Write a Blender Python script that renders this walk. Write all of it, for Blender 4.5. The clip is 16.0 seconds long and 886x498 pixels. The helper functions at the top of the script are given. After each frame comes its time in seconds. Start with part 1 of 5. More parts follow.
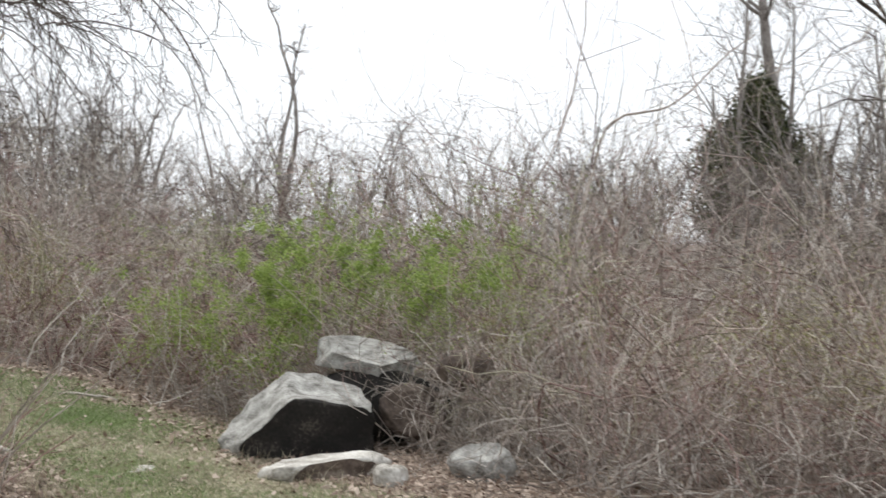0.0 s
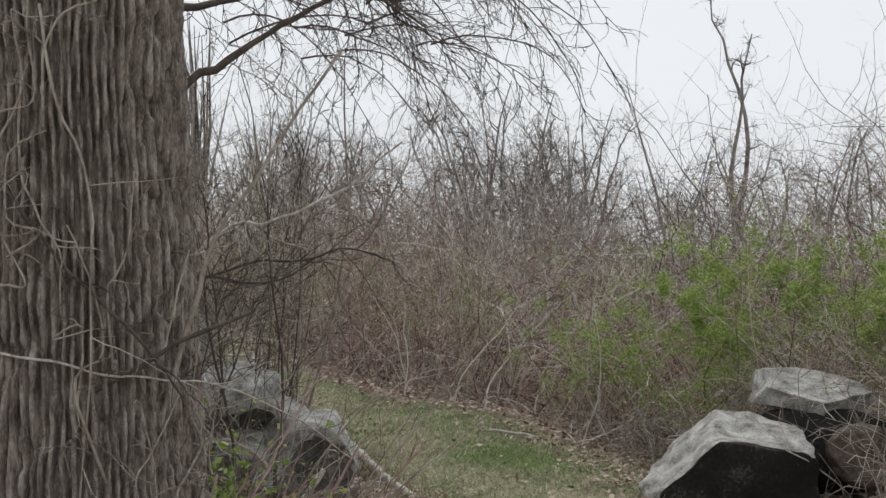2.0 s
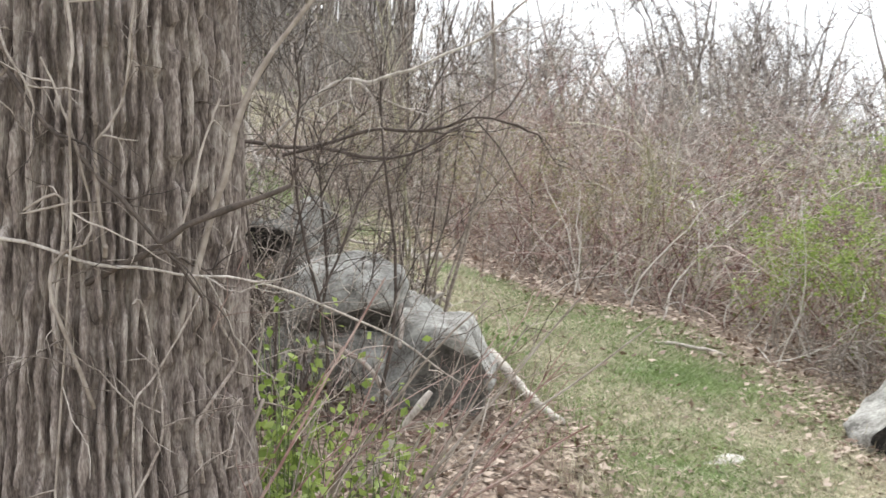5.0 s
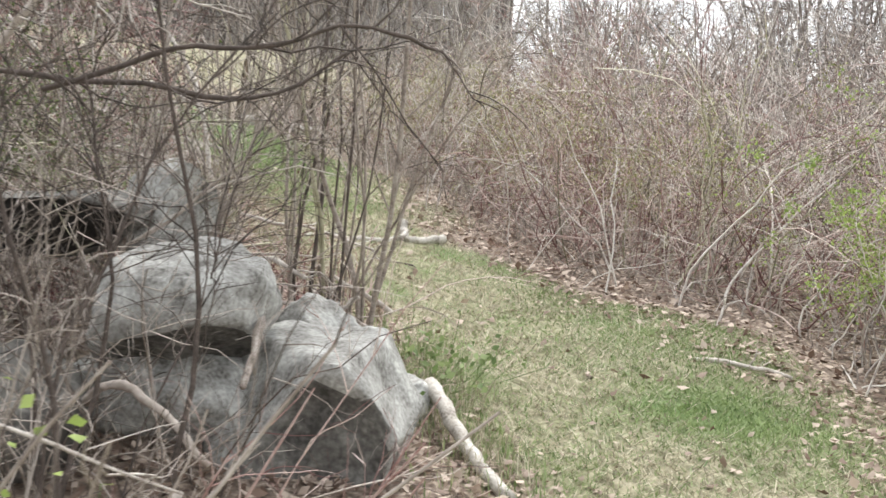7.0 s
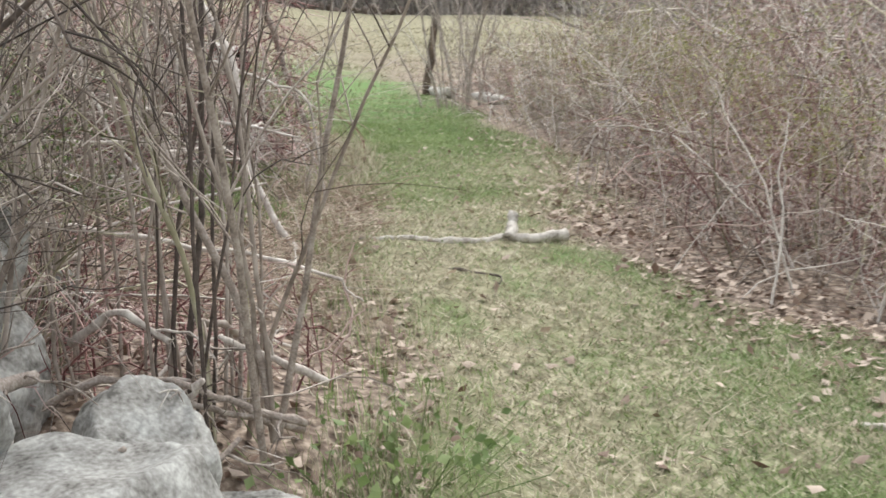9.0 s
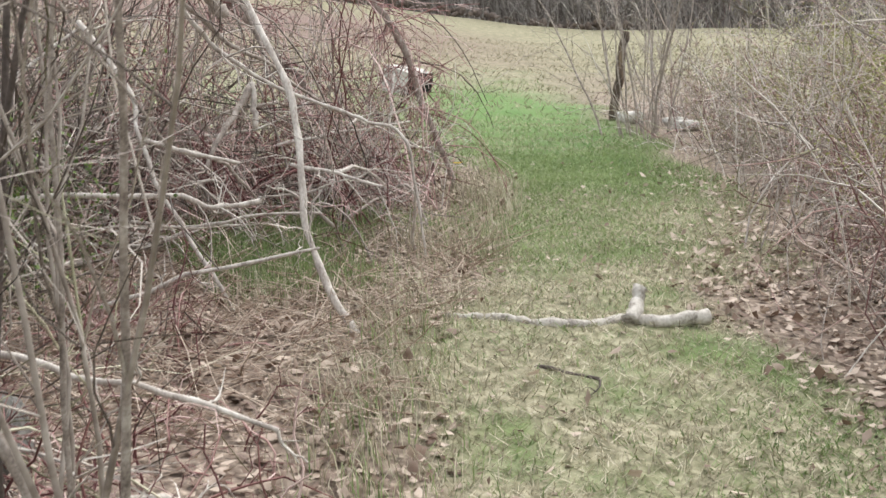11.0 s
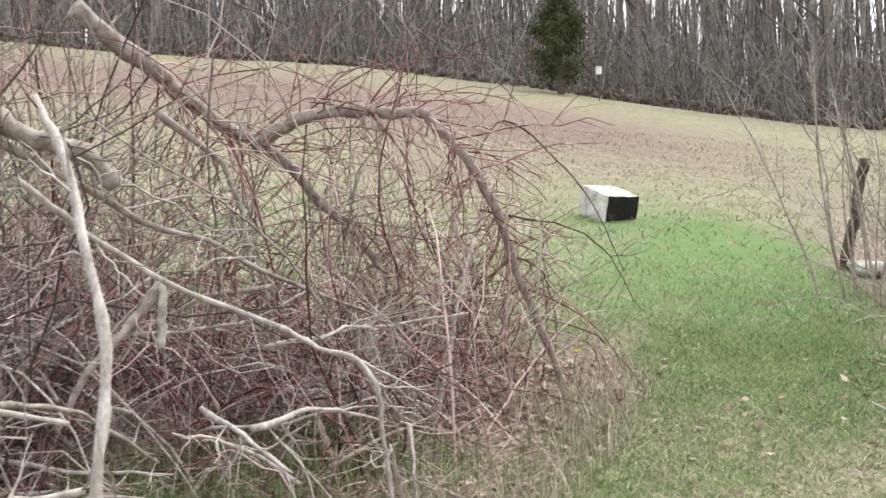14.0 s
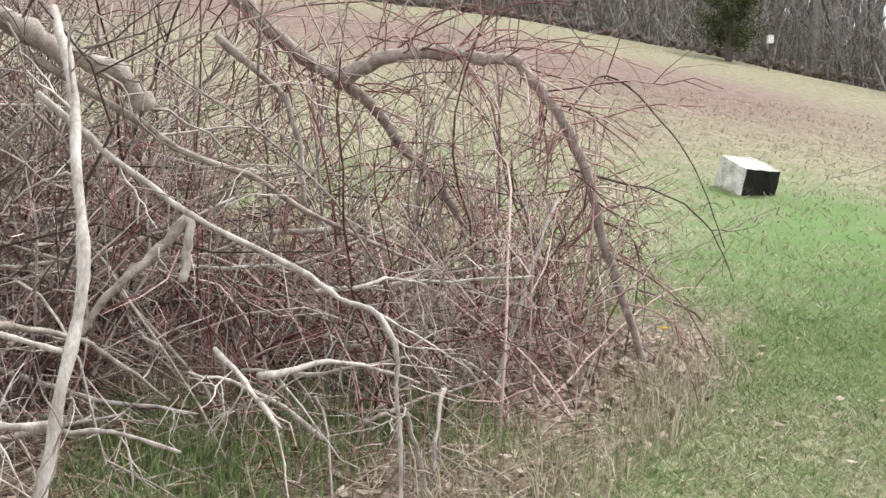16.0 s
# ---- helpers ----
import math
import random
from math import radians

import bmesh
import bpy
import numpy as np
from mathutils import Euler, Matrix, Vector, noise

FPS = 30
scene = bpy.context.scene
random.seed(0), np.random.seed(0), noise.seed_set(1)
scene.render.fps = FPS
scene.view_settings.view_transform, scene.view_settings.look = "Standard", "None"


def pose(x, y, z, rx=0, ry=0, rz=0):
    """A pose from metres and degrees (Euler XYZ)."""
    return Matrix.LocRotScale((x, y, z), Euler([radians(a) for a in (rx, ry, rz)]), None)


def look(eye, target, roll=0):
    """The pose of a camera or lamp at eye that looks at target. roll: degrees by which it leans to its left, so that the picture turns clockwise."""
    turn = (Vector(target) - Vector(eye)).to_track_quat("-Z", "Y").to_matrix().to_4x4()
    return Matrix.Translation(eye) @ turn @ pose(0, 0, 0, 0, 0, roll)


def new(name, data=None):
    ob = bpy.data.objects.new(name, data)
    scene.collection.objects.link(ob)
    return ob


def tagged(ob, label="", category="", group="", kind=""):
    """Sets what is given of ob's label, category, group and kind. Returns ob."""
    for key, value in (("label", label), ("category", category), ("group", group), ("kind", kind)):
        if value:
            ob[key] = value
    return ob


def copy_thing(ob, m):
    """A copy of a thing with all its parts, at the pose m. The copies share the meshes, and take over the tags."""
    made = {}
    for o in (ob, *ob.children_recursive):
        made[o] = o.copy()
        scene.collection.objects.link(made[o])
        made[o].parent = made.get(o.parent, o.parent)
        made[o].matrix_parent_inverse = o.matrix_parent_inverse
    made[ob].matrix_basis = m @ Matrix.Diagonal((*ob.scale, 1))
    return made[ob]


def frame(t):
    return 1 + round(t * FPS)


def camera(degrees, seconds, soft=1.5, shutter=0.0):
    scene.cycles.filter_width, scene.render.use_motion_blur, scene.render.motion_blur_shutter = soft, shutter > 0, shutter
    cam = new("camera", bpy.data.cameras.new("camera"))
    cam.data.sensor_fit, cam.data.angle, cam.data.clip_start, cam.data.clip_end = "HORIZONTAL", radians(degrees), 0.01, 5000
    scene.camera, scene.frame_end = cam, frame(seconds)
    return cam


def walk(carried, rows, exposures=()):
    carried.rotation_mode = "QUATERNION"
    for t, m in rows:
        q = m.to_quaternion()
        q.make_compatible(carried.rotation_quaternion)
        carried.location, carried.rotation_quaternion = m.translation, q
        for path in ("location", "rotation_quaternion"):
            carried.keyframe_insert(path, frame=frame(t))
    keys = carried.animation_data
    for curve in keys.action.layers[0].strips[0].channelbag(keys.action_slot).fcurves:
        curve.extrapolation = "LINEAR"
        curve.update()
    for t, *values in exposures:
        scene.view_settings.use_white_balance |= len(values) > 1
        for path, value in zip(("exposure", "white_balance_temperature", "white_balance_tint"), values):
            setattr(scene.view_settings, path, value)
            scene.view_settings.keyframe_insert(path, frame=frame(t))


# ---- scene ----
cam = camera(42.2, 16.0, shutter=0.25)
PATH = [
    (0, (-0.025, -0.118, 1.523), (-0.03, 1.882, 1.528), 1.3),
    (0.5, (0.082, 0.56, 1.513), (-0.166, 2.544, 1.552), 2.2),
    (1, (0.147, 0.823, 1.52), (-0.337, 2.763, 1.558), 1.1),
    (1.5, (0.2, 0.92, 1.548), (-0.515, 2.788, 1.585), -1.2),
    (2, (0.187, 0.901, 1.515), (-0.595, 2.741, 1.563), -1.1),
    (2.5, (0.197, 0.923, 1.507), (-0.595, 2.759, 1.538), -0.7),
    (3, (0.178, 0.95, 1.499), (-0.625, 2.782, 1.515), -0.3),
    (3.5, (0.032, 1.15, 1.463), (-0.717, 3.005, 1.468), 0.2),
    (4, (0.003, 1.43, 1.378), (-0.749, 3.283, 1.359), 1.2),
    (4.5, (-0.043, 1.935, 1.488), (-0.883, 3.747, 1.388), 0.9),
    (4.7, (-0.091, 2.064, 1.47), (-1.074, 3.801, 1.352), 0.8),
    (6.8, (-0.54, 4.429, 1.355), (-1.812, 5.962, 1.18), 0.4),
    (7, (-0.659, 4.616, 1.329), (-1.91, 6.167, 1.149), 0.4),
    (7.5, (-0.693, 5.346, 1.316), (-2.003, 6.841, 1.102), -1.2),
    (8, (-0.834, 5.9, 1.223), (-2.244, 7.306, 1.038), 0.3),
    (8.5, (-1.0, 6.401, 1.27), (-2.496, 7.711, 1.064), -0.1),
    (9, (-1.168, 6.928, 1.336), (-2.773, 8.099, 1.11), -3.6),
    (9.5, (-1.466, 7.275, 1.27), (-3.221, 8.219, 1.091), -3.0),
    (10, (-1.732, 7.69, 1.33), (-3.51, 8.594, 1.192), -2.6),
    (10.2, (-1.811, 7.823, 1.292), (-3.591, 8.724, 1.144), -2.7),
    (12.3, (-2.586, 9.0, 1.767), (-4.525, 9.456, 1.587), -2.8),
    (12.5, (-2.8, 9.106, 1.762), (-4.753, 9.494, 1.577), -2.4),
    (13, (-3.249, 9.376, 1.932), (-5.208, 9.718, 1.717), -4.2),
    (13.5, (-3.537, 9.886, 1.962), (-5.513, 10.185, 1.885), -2.9),
    (14, (-3.801, 10.306, 1.961), (-5.767, 10.671, 1.964), -1.8),
    (14.5, (-4.048, 10.599, 1.98), (-6.026, 10.889, 1.957), 0.5),
    (15, (-4.047, 10.716, 1.968), (-6.037, 10.907, 1.912), 2.5),
    (15.5, (-4.042, 10.76, 1.967), (-6.037, 10.888, 1.902), 2.6),
    (16, (-4.076, 10.764, 1.958), (-6.072, 10.862, 1.881), 3.1),
]
EXPOSURES = [(0, 0.12), (0.5, -0.13), (1.0, -0.4), (2.0, -0.4), (2.5, -0.15), (3.0, 0.18), (3.5, 0.38), (4.0, 0.43), (4.7, 0.66), (6.8, 0.87), (8.5, 0.6), (10.2, 0.58), (12.3, 0.62), (16, 0.67)]
walk(cam, [(t, look(eye, target, roll)) for t, eye, target, roll in PATH], EXPOSURES)

# ---- world and sun: bright overcast spring day ----
world = bpy.data.worlds.new("overcast_sky")
scene.world = world
world.use_nodes = True
wn = world.node_tree
sky = wn.nodes.new("ShaderNodeTexSky")
sky.sky_type, sky.sun_disc = "NISHITA", False
sky.sun_elevation, sky.sun_rotation = radians(58), radians(332)
sky.air_density, sky.dust_density = 1.0, 2.0
grey = wn.nodes.new("ShaderNodeHueSaturation")
grey.inputs["Saturation"].default_value = 0.15
cloud = wn.nodes.new("ShaderNodeMix")  # even cloud layer over the clear sky
cloud.data_type = "RGBA"
cloud.inputs[0].default_value = 0.7
cloud.inputs[7].default_value = (7.6, 7.9, 8.3, 1)
back = wn.nodes["Background"]
back.inputs["Strength"].default_value = 0.15
wn.links.new(sky.outputs[0], grey.inputs["Color"])
wn.links.new(grey.outputs[0], cloud.inputs[6])
wn.links.new(cloud.outputs[2], back.inputs["Color"])
sun = new("sun", bpy.data.lights.new("sun", "SUN"))
sun.data.energy, sun.data.angle, sun.data.color = 1.9, radians(10), (1.0, 0.96, 0.9)
sun.matrix_world = look((0, 0, 30), (3.2, -6.0, 19))


# ---- small tools for building ----
def fast_mesh(name, verts, faces, material, parent=None, smooth=False):
    """One mesh object from arrays: verts (n, 3), faces (m, 3) or (m, 4)."""
    verts, faces = np.asarray(verts, np.float32), np.asarray(faces, np.int32)
    me = bpy.data.meshes.new(name)
    m, k = faces.shape
    me.vertices.add(len(verts))
    me.vertices.foreach_set("co", verts.ravel())
    me.loops.add(m * k)
    me.loops.foreach_set("vertex_index", faces.ravel())
    me.polygons.add(m)
    me.polygons.foreach_set("loop_start", np.arange(0, m * k, k, dtype=np.int32))
    if smooth:
        me.polygons.foreach_set("use_smooth", np.ones(m, bool))
    me.update(calc_edges=True)
    me.materials.append(material)
    ob = new(name, me)
    ob.parent = parent
    return ob


def part(name, bm, material, parent=None, label="", smooth=False):
    """Link a bmesh as one mesh object under a thing."""
    me = bpy.data.meshes.new(name)
    bm.to_mesh(me)
    bm.free()
    if smooth:
        me.polygons.foreach_set("use_smooth", np.ones(len(me.polygons), bool))
    for mat in material if isinstance(material, (list, tuple)) else [material]:
        me.materials.append(mat)
    ob = new(name, me)
    ob.parent = parent
    return tagged(ob, label)


def unit(v):
    return v / np.maximum(np.linalg.norm(v, axis=-1, keepdims=True), 1e-9)


def tubes(paths, radii, sides=3):
    """Tubes along many polylines: paths (n, k, 3), radii (n, k)."""
    paths, radii = np.asarray(paths, float), np.asarray(radii, float)
    n, k, _ = paths.shape
    tan = unit(np.gradient(paths, axis=1))
    ref = np.zeros((n, 1, 3))
    low = np.argmin(np.abs(tan.mean(1)), axis=1)
    ref[np.arange(n), 0, low] = 1.0
    a = unit(np.cross(tan, ref))
    b = np.cross(tan, a)
    ang = np.arange(sides) * 2 * np.pi / sides
    ring = a[:, :, None] * np.cos(ang)[:, None] + b[:, :, None] * np.sin(ang)[:, None]
    verts = (paths[:, :, None] + ring * radii[:, :, None, None]).reshape(-1, 3)
    i = (np.arange(n)[:, None, None] * k + np.arange(k - 1)[None, :, None]) * sides
    j, j2 = np.arange(sides), (np.arange(sides) + 1) % sides
    faces = np.stack([i + j, i + j2, i + sides + j2, i + sides + j], -1).reshape(-1, 4)
    return verts, faces


def ribbons(rng, paths, width):
    """The finest twigs: strips as wide as the twig, turned at random."""
    n, k, _ = paths.shape
    side = unit(np.cross(unit(paths[:, -1] - paths[:, 0]), rng.normal(0, 1, (n, 3))))[:, None] * np.linspace(1, 0.4, k)[None, :, None] * width
    verts = np.stack([paths - side, paths + side], 2).reshape(-1, 3)
    i = (np.arange(n)[:, None] * k + np.arange(k - 1)[None]).reshape(-1) * 2
    return verts, np.stack([i, i + 1, i + 3, i + 2], 1)


WALKED = [(0.1, -2), (0.15, 1), (-0.1, 2.2), (-0.6, 4.5), (-0.95, 6.2), (-1.7, 7.7), (-2.6, 9.0), (-4.05, 10.75)]


def clear(paths, shift=(0, 0, 0), room=0.75):
    """Keeps the trodden way free: drops the branches that cross it."""
    p = np.asarray(paths) + np.asarray(shift)
    near = np.full(p.shape[:2], 1e9)
    for a, b in zip(WALKED, WALKED[1:]):
        a, w = np.array(a), np.array(b) - np.array(a)
        u = np.clip(((p[..., :2] - a) @ w) / (w @ w), 0, 1)
        near = np.minimum(near, np.linalg.norm(p[..., :2] - a - u[..., None] * w, axis=-1))
    return np.where(p[..., 2] > 2.25, 9.0, near).min(1) > room


def within(paths, shift, bound):
    """Which lines stay, below head height, on the near side of a bound (x, y, slope)."""
    if bound is None:
        return np.ones(len(paths), bool)
    p = np.asarray(paths) + np.asarray(shift)
    return ((bound[1] - p[..., 1] > bound[2] * (bound[0] - p[..., 0])) | (p[..., 2] > 2.25)).all(1)


def join(pieces):
    verts, faces, at = [], [], 0
    for v, f in pieces:
        verts.append(v)
        faces.append(f + at)
        at += len(v)
    return np.concatenate(verts), np.concatenate(faces)


def grow(rng, pos, way, length, steps, wiggle, lift):
    """Wandering polylines from pos along way; lift bends them up (or down when negative)."""
    pos, way = np.array(pos, float), unit(np.array(way, float))
    length = np.broadcast_to(np.asarray(length, float), (len(pos),))
    lift = np.broadcast_to(np.asarray(lift, float), (len(pos),))
    out = [pos]
    for _ in range(steps):
        way = way + rng.normal(0, wiggle, way.shape)
        way[:, 2] += lift
        way = unit(way)
        pos = pos + way * (length / steps)[:, None]
        out.append(pos)
    return np.stack(out, 1)


def sprout(rng, paths, count, lo, hi, angle):
    """Places and ways of side shoots: count per path, between lo and hi of its length."""
    n, k, _ = paths.shape
    owner = np.repeat(np.arange(n), count)
    s = rng.uniform(lo, hi, len(owner)) * (k - 1)
    i = np.minimum(s.astype(int), k - 2)
    f = (s - i)[:, None]
    p, q = paths[owner, i], paths[owner, i + 1]
    tan = unit(q - p)
    side = unit(np.cross(tan, rng.normal(0, 1, tan.shape)))
    ang = (angle * rng.uniform(0.7, 1.3, len(owner)))[:, None]
    return p * (1 - f) + q * f, tan * np.cos(ang) + side * np.sin(ang), owner, s / (k - 1)


def taper(n, k, r0, r1):
    r0, r1 = np.broadcast_to(r0, (n,))[:, None], np.broadcast_to(r1, (n,))[:, None]
    return r0 + (r1 - r0) * np.linspace(0, 1, k)[None]


def blades(rng, pos, length, width, lean=0.6):
    """Grass blades: bent strips of two quads, tapering to a tip."""
    n = len(pos)
    az = rng.uniform(0, 2 * np.pi, n)
    ln = rng.uniform(0.1, lean, n) * length
    out = np.stack([np.cos(az), np.sin(az), np.zeros(n)], 1)
    side = np.stack([-np.sin(az), np.cos(az), np.zeros(n)], 1) * (np.asarray(width) * 0.5).reshape(-1, 1)
    up = np.array([0, 0, 1.0])
    mid = pos + up * (length * 0.55)[:, None] + out * (ln * 0.3)[:, None]
    tip = pos + up * (length * 0.9)[:, None] + out * ln[:, None]
    verts = np.stack([pos - side, pos + side, mid - side * 0.8, mid + side * 0.8, tip - side * 0.15, tip + side * 0.15], 1).reshape(-1, 3)
    b = np.arange(n)[:, None] * 6
    faces = np.concatenate([b + [0, 1, 3, 2], b + [2, 3, 5, 4]])
    return verts, faces


def short_blades(rng, pos, length, width, lean):
    """Short mown blades: one tapering quad each."""
    n = len(pos)
    az, turn = rng.uniform(0, 2 * np.pi, (2, n))
    out = np.stack([np.cos(az), np.sin(az), np.zeros(n)], 1) * (rng.uniform(0.1, lean, n) * length)[:, None]
    side = np.stack([np.cos(turn), np.sin(turn), np.zeros(n)], 1) * (np.asarray(width) * 0.5).reshape(-1, 1)
    tip = pos + out + np.array([0, 0, 1.0]) * (length * rng.uniform(0.4, 1, n))[:, None]
    verts = np.stack([pos - side, pos + side, tip + side * 0.35, tip - side * 0.35], 1).reshape(-1, 3)
    return verts, np.arange(n * 4).reshape(n, 4)


def leaf_cards(rng, pos, size, flat=0.0):
    """Small folded leaves: two triangles meeting on the midrib, random ways; flat lays them level."""
    n = len(pos)
    a = rng.normal(0, 1, (n, 3))
    a[:, 2] *= 1 - flat
    a = unit(a)
    b = rng.normal(0, 1, (n, 3))
    up = np.array([0, 0, 1.0])
    b = unit(np.cross(a, b) * (1 - flat) + np.cross(a, up) * flat * 1.5)
    c = np.cross(a, b) * rng.uniform(0.1, 0.5, n)[:, None]
    size = np.broadcast_to(size, (n,))[:, None]
    p = np.stack([pos, pos + (a * 0.5 + b * 0.33 + c * 0.3) * size, pos + a * size, pos + (a * 0.5 - b * 0.33 + c * 0.3) * size], 1).reshape(-1, 3)
    i = np.arange(n)[:, None] * 4
    return p, np.concatenate([i + [0, 1, 2], i + [0, 2, 3]])


def smooth_line(points, steps):
    """A Catmull-Rom line through points, steps pieces between neighbours."""
    p = np.array(points, float)
    p = np.concatenate([2 * p[:1] - p[1:2], p, 2 * p[-1:] - p[-2:-1]])
    out = []
    for i in range(1, len(p) - 2):
        for f in np.arange(steps) / steps:
            a, b, c, d = p[i - 1], p[i], p[i + 1], p[i + 2]
            out.append(0.5 * (2 * b + (c - a) * f + (2 * a - 5 * b + 4 * c - d) * f * f + (3 * b - a - 3 * c + d) * f ** 3))
    out.append(p[-2])
    return np.array(out)


# ---- lie of the land ----
EDGE_AZ = [-180, -90, -30, 0, 30, 48, 60, 66, 74, 84, 100, 130, 180]
EDGE_EL = [0, 0, -1.0, -1.0, 1.0, 4.4, 5.2, 6.5, 8.0, 9.5, 10.5, 6, 0]
CROSS_S = [-60, -10, -3, 0, 1.5, 2.2, 3, 4, 5, 6.5, 10.3, 14, 18, 60]
CROSS_Z = [0.1, -0.25, -0.25, -0.2, -0.2, -0.12, 0, 0.17, 0.3, 0.6, 1.1, 1.7, 2.3, 3.0]
PATH_LEFT = [(-0.9, 3.0), (-1.9, 6.5), (-2.9, 7.9), (-4.3, 9.0), (-5.1, 9.55), (-6.5, 10.1), (-7.9, 11.2), (-8.8, 11.7), (-10.1, 12.5), (-11.2, 13.0), (-14, 13.9)]
PATH_RIGHT = [(1.2, 3.0), (0.6, 6.5), (-0.6, 8.0), (-1.8, 9.3), (-2.5, 10.7), (-3.7, 11.1), (-5.3, 11.6), (-6.6, 12.0), (-8.2, 13.4), (-10.4, 14.6), (-13.3, 15.8)]


def wave(x, y, seed):
    """Cheap smooth noise from sines, about -1 to 1."""
    r = np.random.default_rng(seed)
    out = 0
    for _ in range(6):
        a, p = r.uniform(0, 2 * np.pi, 2)
        f = r.uniform(0.6, 1.6)
        out = out + np.sin((x * np.cos(a) + y * np.sin(a)) * f + p)
    return out / 3.2


def land(x, y):
    """Height of the ground at x, y (arrays)."""
    x, y = np.asarray(x, float), np.asarray(y, float)
    near = np.interp(-x, CROSS_S, CROSS_Z)
    dx, dy = x + 4, y - 10
    r = np.hypot(dx, dy)
    el = np.interp(np.degrees(np.arctan2(-dx, dy)), EDGE_AZ, EDGE_EL)
    k = 13 / np.maximum(r, 13)
    start = np.interp(-(-4 + dx * k), CROSS_S, CROSS_Z)
    rim = 1.9 + 50 * np.tan(np.radians(el))
    f = np.clip((r - 13) / 37, 0, 1)
    far = start + (rim - start) * f + np.maximum(r - 50, 0) * 0.012
    z = np.where(r < 13, near, far)
    z = z + 0.25 * np.exp(-(((x + 4.9) / 0.8) ** 2 + ((y - 8.0) / 0.9) ** 2))
    return z + 0.025 * wave(x * 2.2, y * 2.2, 3) + 0.012 * wave(x * 7, y * 7, 4)


def between(x, y):
    """0 on the left rim of the grass path, 1 on its right rim, by the nearest cross line."""
    a, b = smooth_line(PATH_LEFT, 8), smooth_line(PATH_RIGHT, 8)
    x, y = np.asarray(x, float).ravel(), np.asarray(y, float).ravel()
    best, out = np.full(len(x), 1e9), np.zeros(len(x))
    for p, q in zip(a, b):
        w = q - p
        u = ((x - p[0]) * w[0] + (y - p[1]) * w[1]) / (w @ w)
        d = np.abs((x - p[0]) * w[1] - (y - p[1]) * w[0]) / math.hypot(*w)
        d = d + np.maximum(np.abs(u - 0.5) - 2.5, 0) * 9
        sel = d < best
        best[sel], out[sel] = d[sel], u[sel]
    return out


def lawn_mask(x, y):
    """1 on the grass path and out on the field, 0 under the brush."""
    u = between(x, y)
    x, y = np.ravel(x), np.ravel(y)
    w = 0.07 * wave(x * 3, y * 3, 8)
    lane = np.clip((u + w + 0.06) / 0.14, 0, 1) * np.clip((1.13 + 2.2 * w - u) / 0.25, 0, 1)
    field = np.clip((-x - 11.2 + 0.5 * wave(x, y, 5)) / 1.0, 0, 1) * np.clip((16.2 - 0.5 * (x + 14) - y) / 1.0, 0, 1)
    near = np.clip((5.0 - y) / 1.5, 0, 1) * np.clip((x + 2.2) / 0.6, 0, 1)
    return np.maximum.reduce([lane, field, near])


# ---- materials ----
def surface(name, stops, scale=8.0, rough=0.85, bump=0.3, island=0.0, coords="Object", stretch=(1, 1, 1), detail=8.0, fine=6.0, bump_size=0.02):
    """A mottled surface: a colour ramp over two scales of noise, shifted per piece by island, with fine relief."""
    mat = bpy.data.materials.new(name)
    mat.use_nodes = True
    nt = mat.node_tree
    N, L = nt.nodes.new, nt.links.new
    bsdf = nt.nodes["Principled BSDF"]
    bsdf.inputs["Roughness"].default_value = rough
    tc, mp = N("ShaderNodeTexCoord"), N("ShaderNodeMapping")
    mp.inputs["Scale"].default_value = stretch
    L(tc.outputs[coords], mp.inputs["Vector"])
    big, small = N("ShaderNodeTexNoise"), N("ShaderNodeTexNoise")
    big.inputs["Scale"].default_value, big.inputs["Detail"].default_value = scale, detail
    small.inputs["Scale"].default_value, small.inputs["Detail"].default_value = scale * fine, detail
    L(mp.outputs[0], big.inputs["Vector"])
    L(mp.outputs[0], small.inputs["Vector"])
    mix = N("ShaderNodeMix")
    mix.inputs[0].default_value = 0.4
    L(big.outputs[0], mix.inputs[2])
    L(small.outputs[0], mix.inputs[3])
    fac = mix.outputs[0]
    if island:
        geo = N("ShaderNodeNewGeometry")
        add = N("ShaderNodeMath")
        add.operation = "MULTIPLY_ADD"
        L(geo.outputs["Random Per Island"], add.inputs[0])
        add.inputs[1].default_value = island
        sub = N("ShaderNodeMath")
        sub.operation = "SUBTRACT"
        L(fac, sub.inputs[0])
        sub.inputs[1].default_value = island / 2
        L(sub.outputs[0], add.inputs[2])
        fac = add.outputs[0]
    ramp = N("ShaderNodeValToRGB")
    els = ramp.color_ramp.elements
    stops = [(0.5 + (p - 0.5) * 0.6, c) for p, c in stops]
    els[0].position, els[0].color = stops[0][0], (*stops[0][1], 1)
    els[1].position, els[1].color = stops[-1][0], (*stops[-1][1], 1)
    for p, c in stops[1:-1]:
        e = els.new(p)
        e.color = (*c, 1)
    L(fac, ramp.inputs[0])
    L(ramp.outputs[0], bsdf.inputs["Base Color"])
    if bump:
        b = N("ShaderNodeBump")
        b.inputs["Strength"].default_value, b.inputs["Distance"].default_value = bump, bump_size
        L(mix.outputs[0], b.inputs["Height"])
        L(b.outputs[0], bsdf.inputs["Normal"])
    return mat


